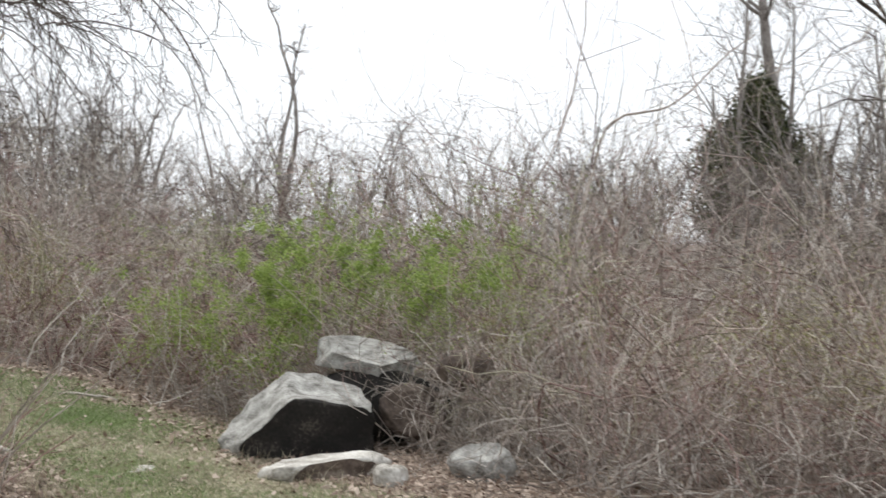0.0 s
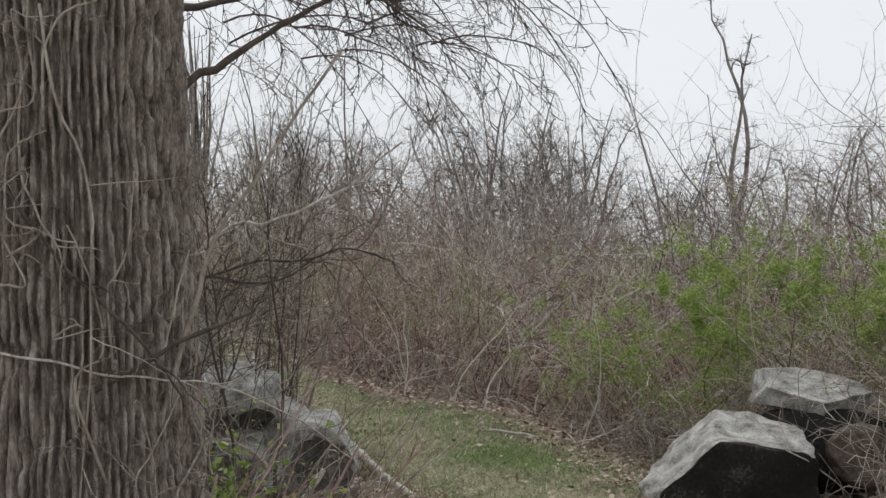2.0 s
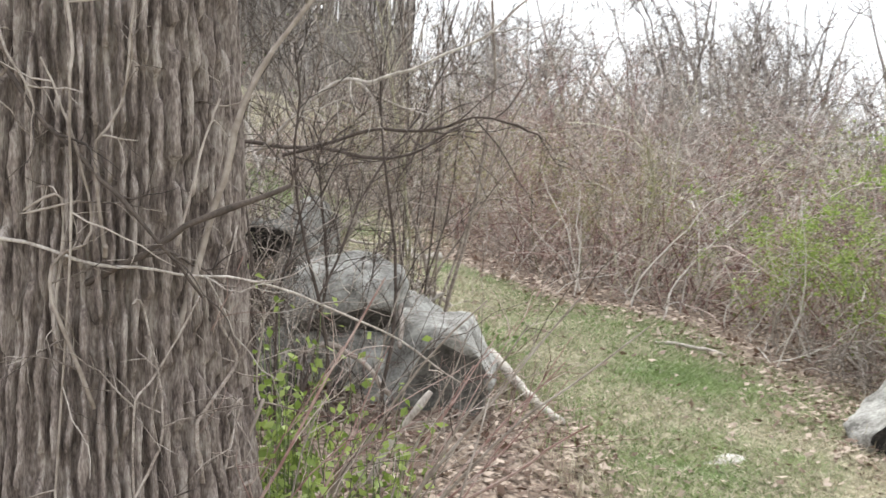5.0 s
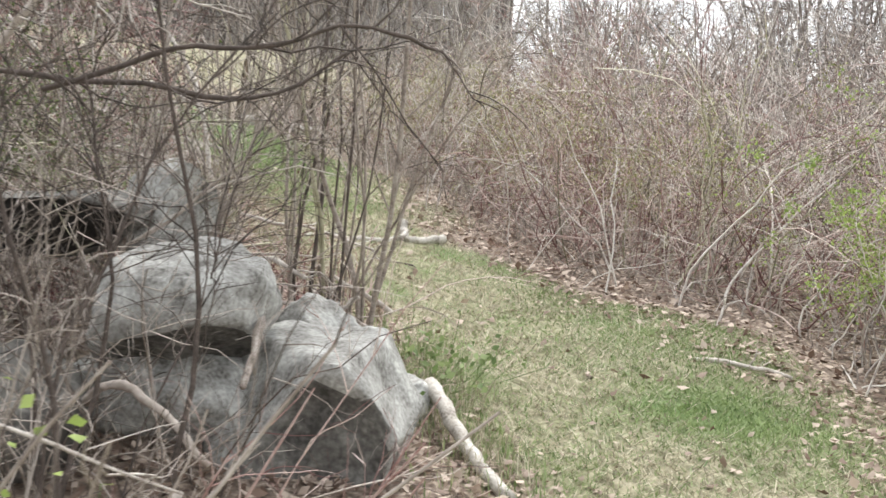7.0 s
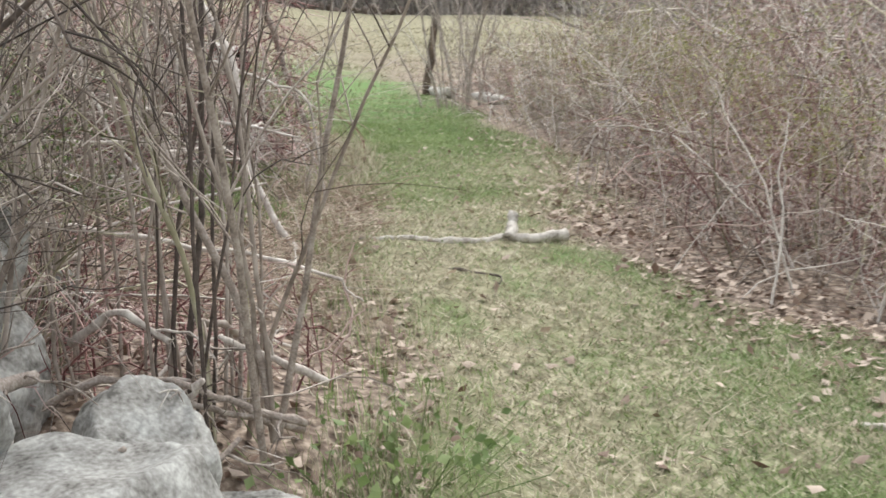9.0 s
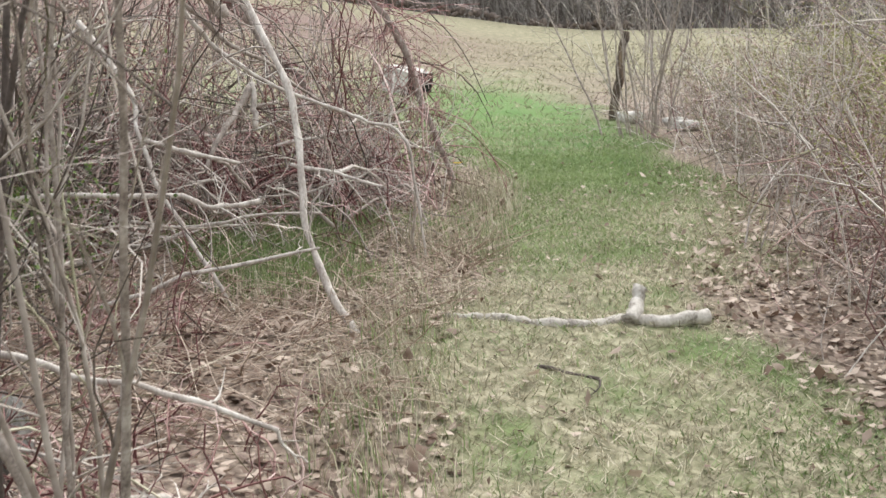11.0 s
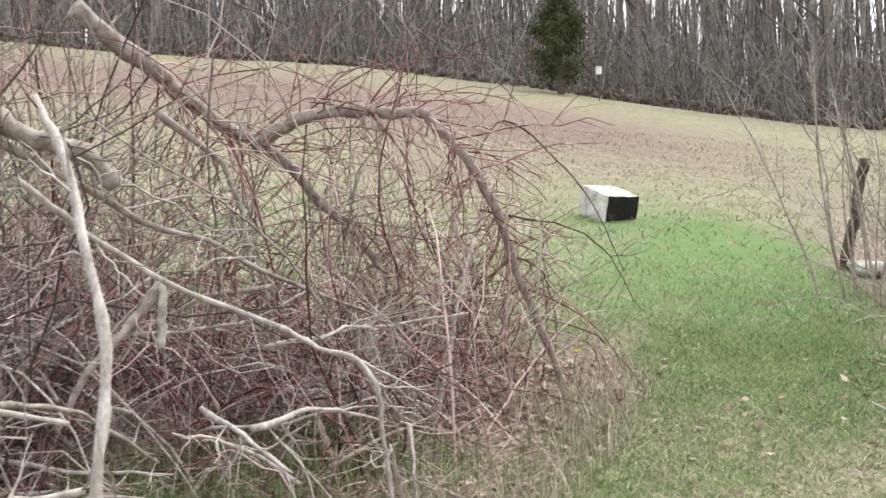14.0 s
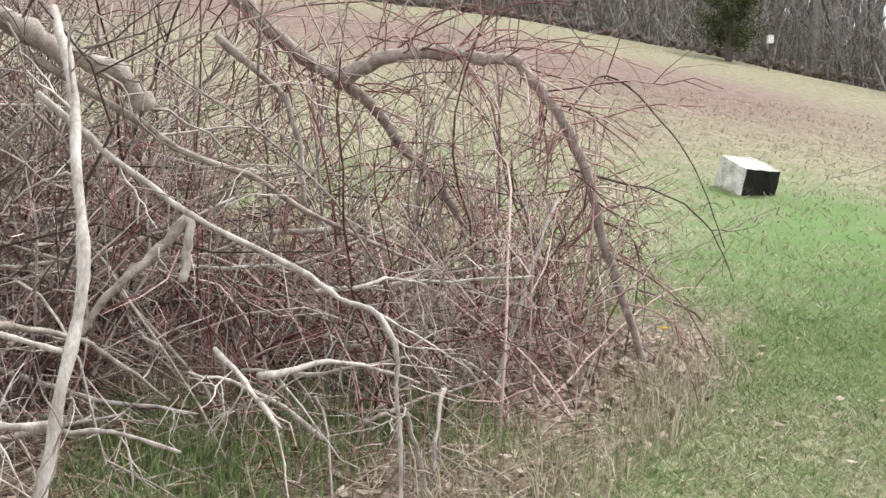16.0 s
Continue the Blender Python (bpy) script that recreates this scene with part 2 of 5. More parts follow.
def leaf_surface(name, dark, light, rough=0.6, through_light=0.25, scale=2.0):
    mat = surface(name, [(0.25, dark), (0.75, light)], scale, rough, 0, 0.5)
    nt = mat.node_tree
    bsdf = nt.nodes["Principled BSDF"]
    tr, mx = nt.nodes.new("ShaderNodeBsdfTranslucent"), nt.nodes.new("ShaderNodeMixShader")
    mx.inputs[0].default_value = through_light
    col = bsdf.inputs["Base Color"].links[0].from_socket
    nt.links.new(col, tr.inputs["Color"])
    nt.links.new(bsdf.outputs[0], mx.inputs[1])
    nt.links.new(tr.outputs[0], mx.inputs[2])
    nt.links.new(mx.outputs[0], nt.nodes["Material Output"].inputs["Surface"])
    return mat


BARK = surface("furrowed_bark", [(0.3, (0.1, 0.078, 0.069)), (0.5, (0.265, 0.218, 0.194)), (0.7, (0.47, 0.415, 0.375))], 22, 0.95, 1.0, 0, stretch=(1, 1, 0.35), bump_size=0.02)
TWIG = surface("brown_twigs", [(0.2, (0.1, 0.078, 0.065)), (0.5, (0.28, 0.235, 0.2)), (0.85, (0.52, 0.46, 0.41))], 5, 0.85, 0, 0.7)
CANE = surface("mauve_canes", [(0.2, (0.17, 0.142, 0.122)), (0.5, (0.4, 0.345, 0.3)), (0.8, (0.66, 0.61, 0.55))], 3, 0.8, 0, 0.7)
OLIVECANE = surface("olive_canes", [(0.2, (0.14, 0.13, 0.075)), (0.5, (0.34, 0.32, 0.21)), (0.8, (0.58, 0.55, 0.42))], 3, 0.8, 0, 0.7)
REDCANE = surface("reddish_canes", [(0.2, (0.16, 0.075, 0.07)), (0.5, (0.38, 0.235, 0.21)), (0.85, (0.64, 0.53, 0.48))], 3, 0.75, 0, 0.7)
PILECANE = surface("wine_red_canes", [(0.2, (0.13, 0.045, 0.045)), (0.5, (0.35, 0.175, 0.165)), (0.85, (0.6, 0.45, 0.42))], 3, 0.75, 0, 0.7)
PALE = surface("pale_dead_wood", [(0.25, (0.24, 0.2, 0.175)), (0.5, (0.47, 0.42, 0.38)), (0.75, (0.68, 0.64, 0.59))], 20, 0.85, 0.35, 0.3, stretch=(1, 1, 0.4), bump_size=0.006)
GREYBARK = surface("grey_branch_bark", [(0.25, (0.13, 0.105, 0.09)), (0.5, (0.32, 0.27, 0.235)), (0.78, (0.52, 0.465, 0.42))], 22, 0.85, 0.4, 0.2, bump_size=0.006)
DARKBARK = surface("dark_wet_bark", [(0.25, (0.04, 0.032, 0.027)), (0.75, (0.14, 0.11, 0.095))], 18, 0.9, 0.4, 0.3, bump_size=0.006)
WHITEWOOD = surface("bleached_log", [(0.28, (0.2, 0.175, 0.15)), (0.45, (0.44, 0.405, 0.36)), (0.75, (0.66, 0.63, 0.585))], 12, 0.8, 0.5, 0, stretch=(1, 1, 1), bump_size=0.01)
GRANITE = surface("lichened_granite", [(0.26, (0.1, 0.095, 0.085)), (0.4, (0.25, 0.243, 0.225)), (0.56, (0.38, 0.375, 0.355)), (0.74, (0.58, 0.585, 0.55))], 9, 0.9, 0.5, 0, fine=7, bump_size=0.012)
PALESTONE = surface("pale_granite", [(0.25, (0.25, 0.23, 0.2)), (0.5, (0.52, 0.5, 0.46)), (0.75, (0.74, 0.73, 0.7))], 6, 0.9, 0.5, 0, bump_size=0.015)
# near-black granite: dark stain and shade put into one colour
DARKSTONE = surface("stain_and_shade_granite", [(0.35, (0.008, 0.007, 0.006)), (0.6, (0.02, 0.017, 0.015)), (0.8, (0.09, 0.078, 0.066))], 5, 0.9, 0.5, 0, fine=8, bump_size=0.02)
# darker copy of the granite, with shade put into the colour
SHADESTONE = surface("shaded_grey_granite", [(0.3, (0.05, 0.047, 0.043)), (0.55, (0.14, 0.134, 0.122)), (0.78, (0.27, 0.262, 0.24))], 5, 0.9, 0.5, 0, fine=8, bump_size=0.02)
BROWNSTONE = surface("brown_stone", [(0.3, (0.06, 0.045, 0.037)), (0.55, (0.14, 0.108, 0.09)), (0.78, (0.24, 0.195, 0.16))], 5, 0.9, 0.5, 0, bump_size=0.02)
GRASS = leaf_surface("green_grass", (0.13, 0.195, 0.065), (0.32, 0.4, 0.18), 0.6, 0.35, 0.9)
DRYGRASS = leaf_surface("dry_grass", (0.24, 0.21, 0.14), (0.58, 0.53, 0.4), 0.7, 0.2, 2)
FIELDGRASS = leaf_surface("tan_field_grass", (0.2, 0.185, 0.11), (0.44, 0.4, 0.28), 0.7, 0.2, 0.8)
STALK = leaf_surface("pinkish_dry_stalks", (0.28, 0.19, 0.14), (0.6, 0.5, 0.41), 0.7, 0.1, 3)
LITTER = leaf_surface("dead_leaves", (0.17, 0.11, 0.08), (0.56, 0.46, 0.38), 0.7, 0.15, 3)
GREENLEAF = leaf_surface("fresh_green_leaves", (0.2, 0.29, 0.06), (0.44, 0.55, 0.17), 0.5, 0.4, 1.5)
OLIVELEAF = leaf_surface("olive_buds", (0.2, 0.2, 0.07), (0.44, 0.44, 0.2), 0.6, 0.3, 1.5)
SHRUBGREEN = leaf_surface("young_evergreen_leaves", (0.05, 0.085, 0.02), (0.17, 0.24, 0.06), 0.6, 0.2, 1.5)
NEEDLE = leaf_surface("dark_needles", (0.03, 0.042, 0.018), (0.12, 0.135, 0.055), 0.7, 0.1, 1.0)
POSTWOOD = surface("weathered_post", [(0.3, (0.035, 0.028, 0.022)), (0.6, (0.12, 0.085, 0.06)), (0.78, (0.3, 0.22, 0.15))], 9, 0.9, 0.5, 0, stretch=(1, 1, 0.2), bump_size=0.01)
YELLOW = leaf_surface("yellow_petals", (0.75, 0.5, 0.02), (0.85, 0.65, 0.05), 0.5, 0.2)
WHITEPAINT = surface("white_paint", [(0.3, (0.7, 0.7, 0.68)), (0.7, (0.85, 0.85, 0.83))], 9, 0.6, 0.1)


def ground_material():
    """Soil and leaf litter under the brush, mown grass on the path, tan and reddish dry grass on the field."""
    mat = bpy.data.materials.new("meadow_ground")
    mat.use_nodes = True
    nt = mat.node_tree
    N, L = nt.nodes.new, nt.links.new
    bsdf = nt.nodes["Principled BSDF"]
    bsdf.inputs["Roughness"].default_value = 0.95
    tc = N("ShaderNodeTexCoord")

    def noisy(scale, stops, detail=10.0):
        n, r = N("ShaderNodeTexNoise"), N("ShaderNodeValToRGB")
        n.inputs["Scale"].default_value, n.inputs["Detail"].default_value = scale, detail
        L(tc.outputs["Object"], n.inputs["Vector"])
        r.color_ramp.elements[0].position, r.color_ramp.elements[0].color = stops[0][0], (*stops[0][1], 1)
        r.color_ramp.elements[1].position, r.color_ramp.elements[1].color = stops[-1][0], (*stops[-1][1], 1)
        for p, c in stops[1:-1]:
            r.color_ramp.elements.new(p).color = (*c, 1)
        L(n.outputs[0], r.inputs[0])
        return r.outputs[0], n.outputs[0]

    def blend(fac, a, b):
        m = N("ShaderNodeMix")
        m.data_type = "RGBA"
        L(fac, m.inputs[0])
        L(a, m.inputs[6])
        L(b, m.inputs[7])
        return m.outputs[2]

    def attr(name):
        a = N("ShaderNodeAttribute")
        a.attribute_name = name
        return a.outputs["Fac"]

    litter, fine = noisy(26, [(0.3, (0.07, 0.045, 0.034)), (0.5, (0.21, 0.16, 0.125)), (0.7, (0.44, 0.36, 0.29))])
    green, _ = noisy(2.2, [(0.35, (0.17, 0.185, 0.085)), (0.5, (0.145, 0.195, 0.07)), (0.68, (0.1, 0.165, 0.05))])
    dry, _ = noisy(17, [(0.3, (0.12, 0.115, 0.065)), (0.5, (0.26, 0.24, 0.155)), (0.7, (0.47, 0.43, 0.31))])
    tan, _ = noisy(6, [(0.3, (0.12, 0.125, 0.065)), (0.48, (0.24, 0.22, 0.135)), (0.75, (0.4, 0.36, 0.25))])
    red, _ = noisy(5, [(0.3, (0.13, 0.08, 0.068)), (0.55, (0.21, 0.14, 0.12)), (0.75, (0.31, 0.24, 0.19))])
    patch, _ = noisy(1.6, [(0.46, (0, 0, 0)), (0.66, (1, 1, 1))])
    lawn = blend(patch, dry, green)
    spring, _ = noisy(3.1, [(0.35, (0.125, 0.185, 0.06)), (0.5, (0.125, 0.21, 0.06)), (0.68, (0.1, 0.19, 0.05))])
    lawn = blend(attr("lush"), lawn, spring)
    field = blend(attr("red"), tan, red)
    col = blend(attr("lawn"), litter, lawn)
    col = blend(attr("field"), col, field)
    L(col, bsdf.inputs["Base Color"])
    b = N("ShaderNodeBump")
    b.inputs["Strength"].default_value, b.inputs["Distance"].default_value = 0.6, 0.03
    L(fine, b.inputs["Height"])
    L(b.outputs[0], bsdf.inputs["Normal"])
    return mat


# ---- the ground: one sheet out to the horizon ----
def spread(lo, hi, step, reach):
    fine = np.arange(lo, hi + step / 2, step)
    out, d = [], step
    while sum(out) < reach:
        d *= 1.14
        out.append(d)
    far = np.cumsum(out)
    return np.concatenate([lo - far[::-1], fine, hi + far])


gx, gy = spread(-15, 6, 0.12, 900), spread(-1, 19, 0.12, 900)
X, Y = np.meshgrid(gx, gy, indexing="ij")
Z = land(X, Y)
idx = np.arange(X.size).reshape(X.shape)
quads = np.stack([idx[:-1, :-1], idx[1:, :-1], idx[1:, 1:], idx[:-1, 1:]], -1).reshape(-1, 4)
ground = fast_mesh("ground", np.stack([X, Y, Z], -1).reshape(-1, 3), quads, ground_material(), smooth=True)
tagged(ground, "grassy path through leaf litter, rising to a tan field", "ground", kind="structure")
fx, fy = X.ravel(), Y.ravel()
fr = np.hypot(fx + 4, fy - 10)
faz = np.degrees(np.arctan2(-(fx + 4), fy - 10))
lushness = 0.6 * np.exp(-((fx + 3.05) ** 2 + (fy - 9.8) ** 2) / 0.2) + np.exp(-(((fx + 12.5) / 3.2) ** 2 + ((fy - 14.3) / 1.3) ** 2)) + np.exp(-(((fx + 16) / 3.0) ** 2 + ((fy - 15.8) / 1.2) ** 2))
fieldness = np.clip((fr - 15.6 + 2.6 * wave(fx * 0.7, fy * 0.7, 6)) / 4, 0, 1) * np.clip((-fx - 10) / 2, 0, 1) * (1 - np.clip(lushness * 1.2, 0, 1))
redness = np.clip(np.exp(-((fr - 31 - 0.25 * (faz - 80)) / 7) ** 2) * np.clip((faz - 58) / 16, 0, 1) * 1.2 + 0.5 * np.exp(-((fr - 19) / 3) ** 2) * np.clip(0.3 + wave(fx * 0.8, fy * 0.8, 9), 0, 1), 0, 0.95)
for name, values in (("lawn", lawn_mask(fx, fy)), ("lush", np.clip(lushness * 1.1, 0, 1)), ("field", fieldness), ("red", redness)):
    ground.data.attributes.new(name, "FLOAT", "POINT").data.foreach_set("value", values.astype(np.float32))


# ---- stones ----
def boulder(label, loc, size, rot=(0, 0, 0), cuts=(), seed=0, mats=(GRANITE,), rough=0.07, detail=4, name="boulder", hollow=None):
    """A weathered stone: a lumpy ball cut by planes (normal, distance, material), sized, turned and set down."""
    bm = bmesh.new()
    bmesh.ops.create_icosphere(bm, subdivisions=detail + 1, radius=1)
    off = Vector((seed * 7.3, seed * 3.1, seed * 5.7))
    shades = {}
    for v in bm.verts:
        p = v.co.copy()
        p *= 1 + 0.22 * noise.noise(p * 1.1 + off)
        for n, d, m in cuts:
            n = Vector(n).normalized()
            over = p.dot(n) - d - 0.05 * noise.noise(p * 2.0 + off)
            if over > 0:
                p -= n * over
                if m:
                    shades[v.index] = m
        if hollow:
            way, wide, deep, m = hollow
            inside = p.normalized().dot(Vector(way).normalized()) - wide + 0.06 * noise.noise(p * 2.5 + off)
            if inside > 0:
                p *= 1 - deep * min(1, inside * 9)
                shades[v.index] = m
        p *= 1 + rough * noise.noise(p * 3 + off) + rough * 0.45 * noise.noise(p * 8 + off)
        v.co = p
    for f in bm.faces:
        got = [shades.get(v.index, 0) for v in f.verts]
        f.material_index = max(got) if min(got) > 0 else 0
    bm.transform(pose(*loc, *rot) @ Matrix.Diagonal((*[s * 0.45 for s in size], 1)))
    ob = part(name, bm, mats, None, smooth=True)
    return tagged(ob, label, "stone")


# rocks beside the thicket: a big block with stain and shade painted on its front, a pale slab before it
boulder("large grey boulder, front face darkened by stain and painted shade", (-1.17, 9.62, 0.0), (1.58, 1.2, 1.12), (0, 4, 22),
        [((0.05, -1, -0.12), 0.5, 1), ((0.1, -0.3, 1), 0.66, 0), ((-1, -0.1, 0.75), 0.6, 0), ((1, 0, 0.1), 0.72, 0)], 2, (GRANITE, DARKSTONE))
boulder("pale flat slab of stone lying in the grass", (-0.95, 8.72, -0.2), (1.15, 0.75, 0.4), (-8, -6, 20), [((0, -0.1, 1), 0.6, 0), ((0, -1, -0.2), 0.7, 1)], 4, (PALESTONE, BROWNSTONE))
boulder("small whitish stone beside the pale slab", (-0.4, 8.4, -0.17), (0.3, 0.28, 0.3), (0, 0, 10), [((0, 0, 1), 0.7, 0)], 5, (PALESTONE,), 0.1, 3)
# slab's underside coloured near-black for the shade of the gap below
boulder("grey slab over a hollow, shade painted dark on its underside", (-0.78, 10.4, 0.52), (1.25, 1.0, 0.42), (14, 8, -8), [((0.1, 0, 1), 0.45, 0), ((-0.2, -1, 0.1), 0.55, 0), ((-1, -0.3, 0.2), 0.6, 0), ((1, -0.5, 0), 0.65, 0), ((0, -1, -1.2), 0.5, 1)], 6, (GRANITE, DARKSTONE))
boulder("rounded tan stone half buried in brush", (0.15, 10.0, 0.48), (0.6, 0.5, 0.42), (0, 0, 15), [], 7, (BROWNSTONE,))
boulder("brown stone in the hollow under the slab", (-0.25, 10.05, 0.1), (0.75, 0.6, 0.6), (0, 10, 0), [((0, -1, 0.2), 0.6, 0), ((0.8, -0.4, 0.6), 0.6, 0)], 8, (BROWNSTONE,))
boulder("low grey stone under dead stems", (0.3, 8.75, -0.12), (0.55, 0.42, 0.42), (0, 0, -15), [((0, -0.3, 1), 0.6, 0)], 9, (GRANITE,))
boulder("flat stone sunk in the grass path", (-2.35, 8.2, -0.14), (0.6, 0.34, 0.14), (0, 0, 35), [((0, 0, 1), 0.5, 0)], 10, (PALESTONE,), 0.05, 3)
# added filler stone, near-black in place of the hollow's shade
boulder("near-black stone filling the hollow under the slab, shade in its colour", (-0.6, 10.3, 0.1), (1.4, 0.7, 0.8), (0, 0, 0), [], 31, (DARKSTONE,), 0.07, 3)

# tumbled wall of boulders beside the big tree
# the scooped face takes the shaded granite, so its shade is painted in
boulder("grey lichened boulder leaning, shade painted into its hollow face", (-3.68, 7.66, 0.31), (1.04, 0.9, 1.0), (12, 16, 45),
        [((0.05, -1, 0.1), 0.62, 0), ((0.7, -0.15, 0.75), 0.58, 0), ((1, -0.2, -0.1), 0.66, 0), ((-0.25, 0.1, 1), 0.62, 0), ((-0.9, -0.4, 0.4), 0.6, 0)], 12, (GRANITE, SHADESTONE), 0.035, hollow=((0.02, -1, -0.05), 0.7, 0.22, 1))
# shade below this boulder painted on: its underside is the darker granite
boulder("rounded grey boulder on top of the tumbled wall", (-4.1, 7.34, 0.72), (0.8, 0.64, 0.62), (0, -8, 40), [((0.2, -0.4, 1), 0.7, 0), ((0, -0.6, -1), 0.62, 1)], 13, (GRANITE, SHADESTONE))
boulder("upright grey boulder far back in the wall", (-4.68, 7.72, 0.98), (0.46, 0.46, 0.6), (0, 12, 30), [((1, -0.4, 0.4), 0.5, 0)], 14)
# body in the shaded granite; near-black lower side paints the gap's shade
boulder("long flat boulder, gap shade painted dark on its underside", (-5.12, 7.3, 1.02), (1.4, 0.8, 0.42), (0, 0, 40), [((0, 0, 1), 0.5, 0), ((0, -1, -0.5), 0.6, 1)], 15, (SHADESTONE, DARKSTONE))
boulder("small rounded grey stone at the wall's foot", (-3.95, 8.24, 0.2), (0.58, 0.42, 0.4), (0, 0, 30), [((0, -0.2, 1), 0.7, 0)], 16)
boulder("grey stone wedged behind the leaning boulder", (-4.04, 8.0, 0.42), (0.46, 0.44, 0.66), (0, 0, 10), [((0.5, 0, 1), 0.65, 0)], 17)
# this stone and the next are wholly shaded granite, dimmed by colour
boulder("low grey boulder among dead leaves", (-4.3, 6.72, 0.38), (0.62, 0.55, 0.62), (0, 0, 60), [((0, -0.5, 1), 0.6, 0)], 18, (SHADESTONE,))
boulder("grey stone under the bare shrub, shade painted into its colour", (-5.95, 8.35, 0.6), (0.6, 0.5, 0.5), (0, 0, 20), [], 19, (SHADESTONE,))
boulder("half hidden stone under the brush", (-6.3, 8.1, 0.7), (0.8, 0.7, 0.5), (0, 0, -20), [], 20, (GRANITE,))
boulder("grey stone bearing the upright boulder", (-4.72, 7.75, 0.62), (0.56, 0.5, 0.55), (0, 0, 70), [], 22, (GRANITE,))
boulder("dark stone between the wall's boulders", (-4.25, 7.35, 0.38), (0.9, 0.6, 0.5), (0, 0, 30), [], 21, (GRANITE,))

# squared stone block lying on the field, flat stones at the fence post
bm = bmesh.new()
bmesh.ops.create_cube(bm, size=1)
bmesh.ops.subdivide_edges(bm, edges=bm.edges, cuts=7, use_grid_fill=True)
for v in bm.verts:
    p = v.co.copy()
    q = Vector([max(-0.44, min(0.44, c)) for c in p])
    p = q + (p - q).normalized() * min((p - q).length, 0.06)
    v.co = p + Vector((noise.noise(p * 5), noise.noise(p * 5 + Vector((9, 0, 0))), noise.noise(p * 5 + Vector((0, 9, 0))))) * 0.025
bm.normal_update()
# the end turned from the sun gets its shade as near-black colour
for f in bm.faces:
    f.material_index = 1 if f.normal.x > 0.6 else 0
bm.transform(pose(-17.75, 15.05, 2.47, 0, 17, 15) @ Matrix.Diagonal((0.64, 0.48, 0.4, 1)))
tagged(part("stone_block", bm, (PALESTONE, DARKSTONE), None, smooth=False), "squared pale stone block, shade painted on one end, lying in grass", "stone block")
for i, (x, y, s) in enumerate([(-13.45, 16.05, 0.5), (-13.0, 16.35, 0.35), (-12.55, 16.2, 0.42), (-12.1, 16.6, 0.4), (-11.8, 16.3, 0.28)]):
    boulder("white flat stone beside the leaning fence post", (x, y, float(land(x, y)) + 0.06), (s, s * 0.6, s * 0.45), (5 * i, 4, 40 * i), [((0, 0, 1), 0.6, 0)], 40 + i, (PALESTONE,), 0.08, 2)


# ---- wood: hero branches, shrubs, trees ----
def limb(points, r0, r1, sides=7, steps=5, seed=0, rough=0.12):
    """One bent branch through points, knobbly, tapering from r0 to r1, with closed ends."""
    rng = np.random.default_rng(seed)
    line = smooth_line(points, steps)
    k = len(line)
    t = np.linspace(0, 1, k)[:, None]
    size = np.linalg.norm(line[-1] - line[0])
    line += np.sin(t * np.pi) * size * 0.007 * (np.sin(t * rng.uniform(9, 15, 3) + rng.uniform(0, 6, 3)) + 0.6 * np.sin(t * rng.uniform(20, 32, 3) + rng.uniform(0, 6, 3)))
    line[1:-1] += rng.normal(0, min(r0 * 0.2, 0.006) * min(1, rough / 0.08), (k - 2, 3))
    rad = np.linspace(r0, r1, k) * (1 + rng.normal(0, rough * 0.7, k)) * (1 + 2 * rough * (rng.uniform(0, 1, k) > 0.86))
    line = np.concatenate([line[:1], line, line[-1:]])
    rad = np.concatenate([[r0 * 0.05], rad, [r1 * 0.05]])
    line[0] -= (line[2] - line[1]) * 0.02
    line[-1] += (line[-2] - line[-3]) * 0.02
    return tubes(line[None], rad[None], sides), line


def stick(name, label, category, points, r0, r1, mat, seed=0, twigs=0, twig_len=0.3, sides=7, twig_mat=None, droop=-0.03, rough=0.12):
    """A branch thing, with side twigs as a part of their own."""
    (v, f), line = limb(points, r0, r1, sides, seed=seed, rough=rough)
    ob = tagged(fast_mesh(name, v, f, mat, smooth=True), label, category)
    if twigs:
        rng = np.random.default_rng(seed + 1)
        p, w, _, s = sprout(rng, line[None], twigs, 0.1, 0.98, 0.9)
        a = grow(rng, p, w, twig_len * rng.uniform(0.3, 1.3, len(p)), 6, 0.24, droop)
        rr = min(r1 * 0.55 + 0.0015, 0.0055)
        pieces = [tubes(a, taper(len(a), 7, rr, rr * 0.4), 4)]
        p, w, _, s = sprout(rng, a, 3, 0.2, 0.95, 0.8)
        b = grow(rng, p, w, twig_len * 0.45 * rng.uniform(0.4, 1.3, len(p)), 4, 0.15, droop)
        pieces.append(tubes(b, taper(len(b), 5, rr * 0.6, rr * 0.25), 3))
        tagged(fast_mesh("twigs", *join(pieces), twig_mat or mat, ob), kind="stuff")
    return ob


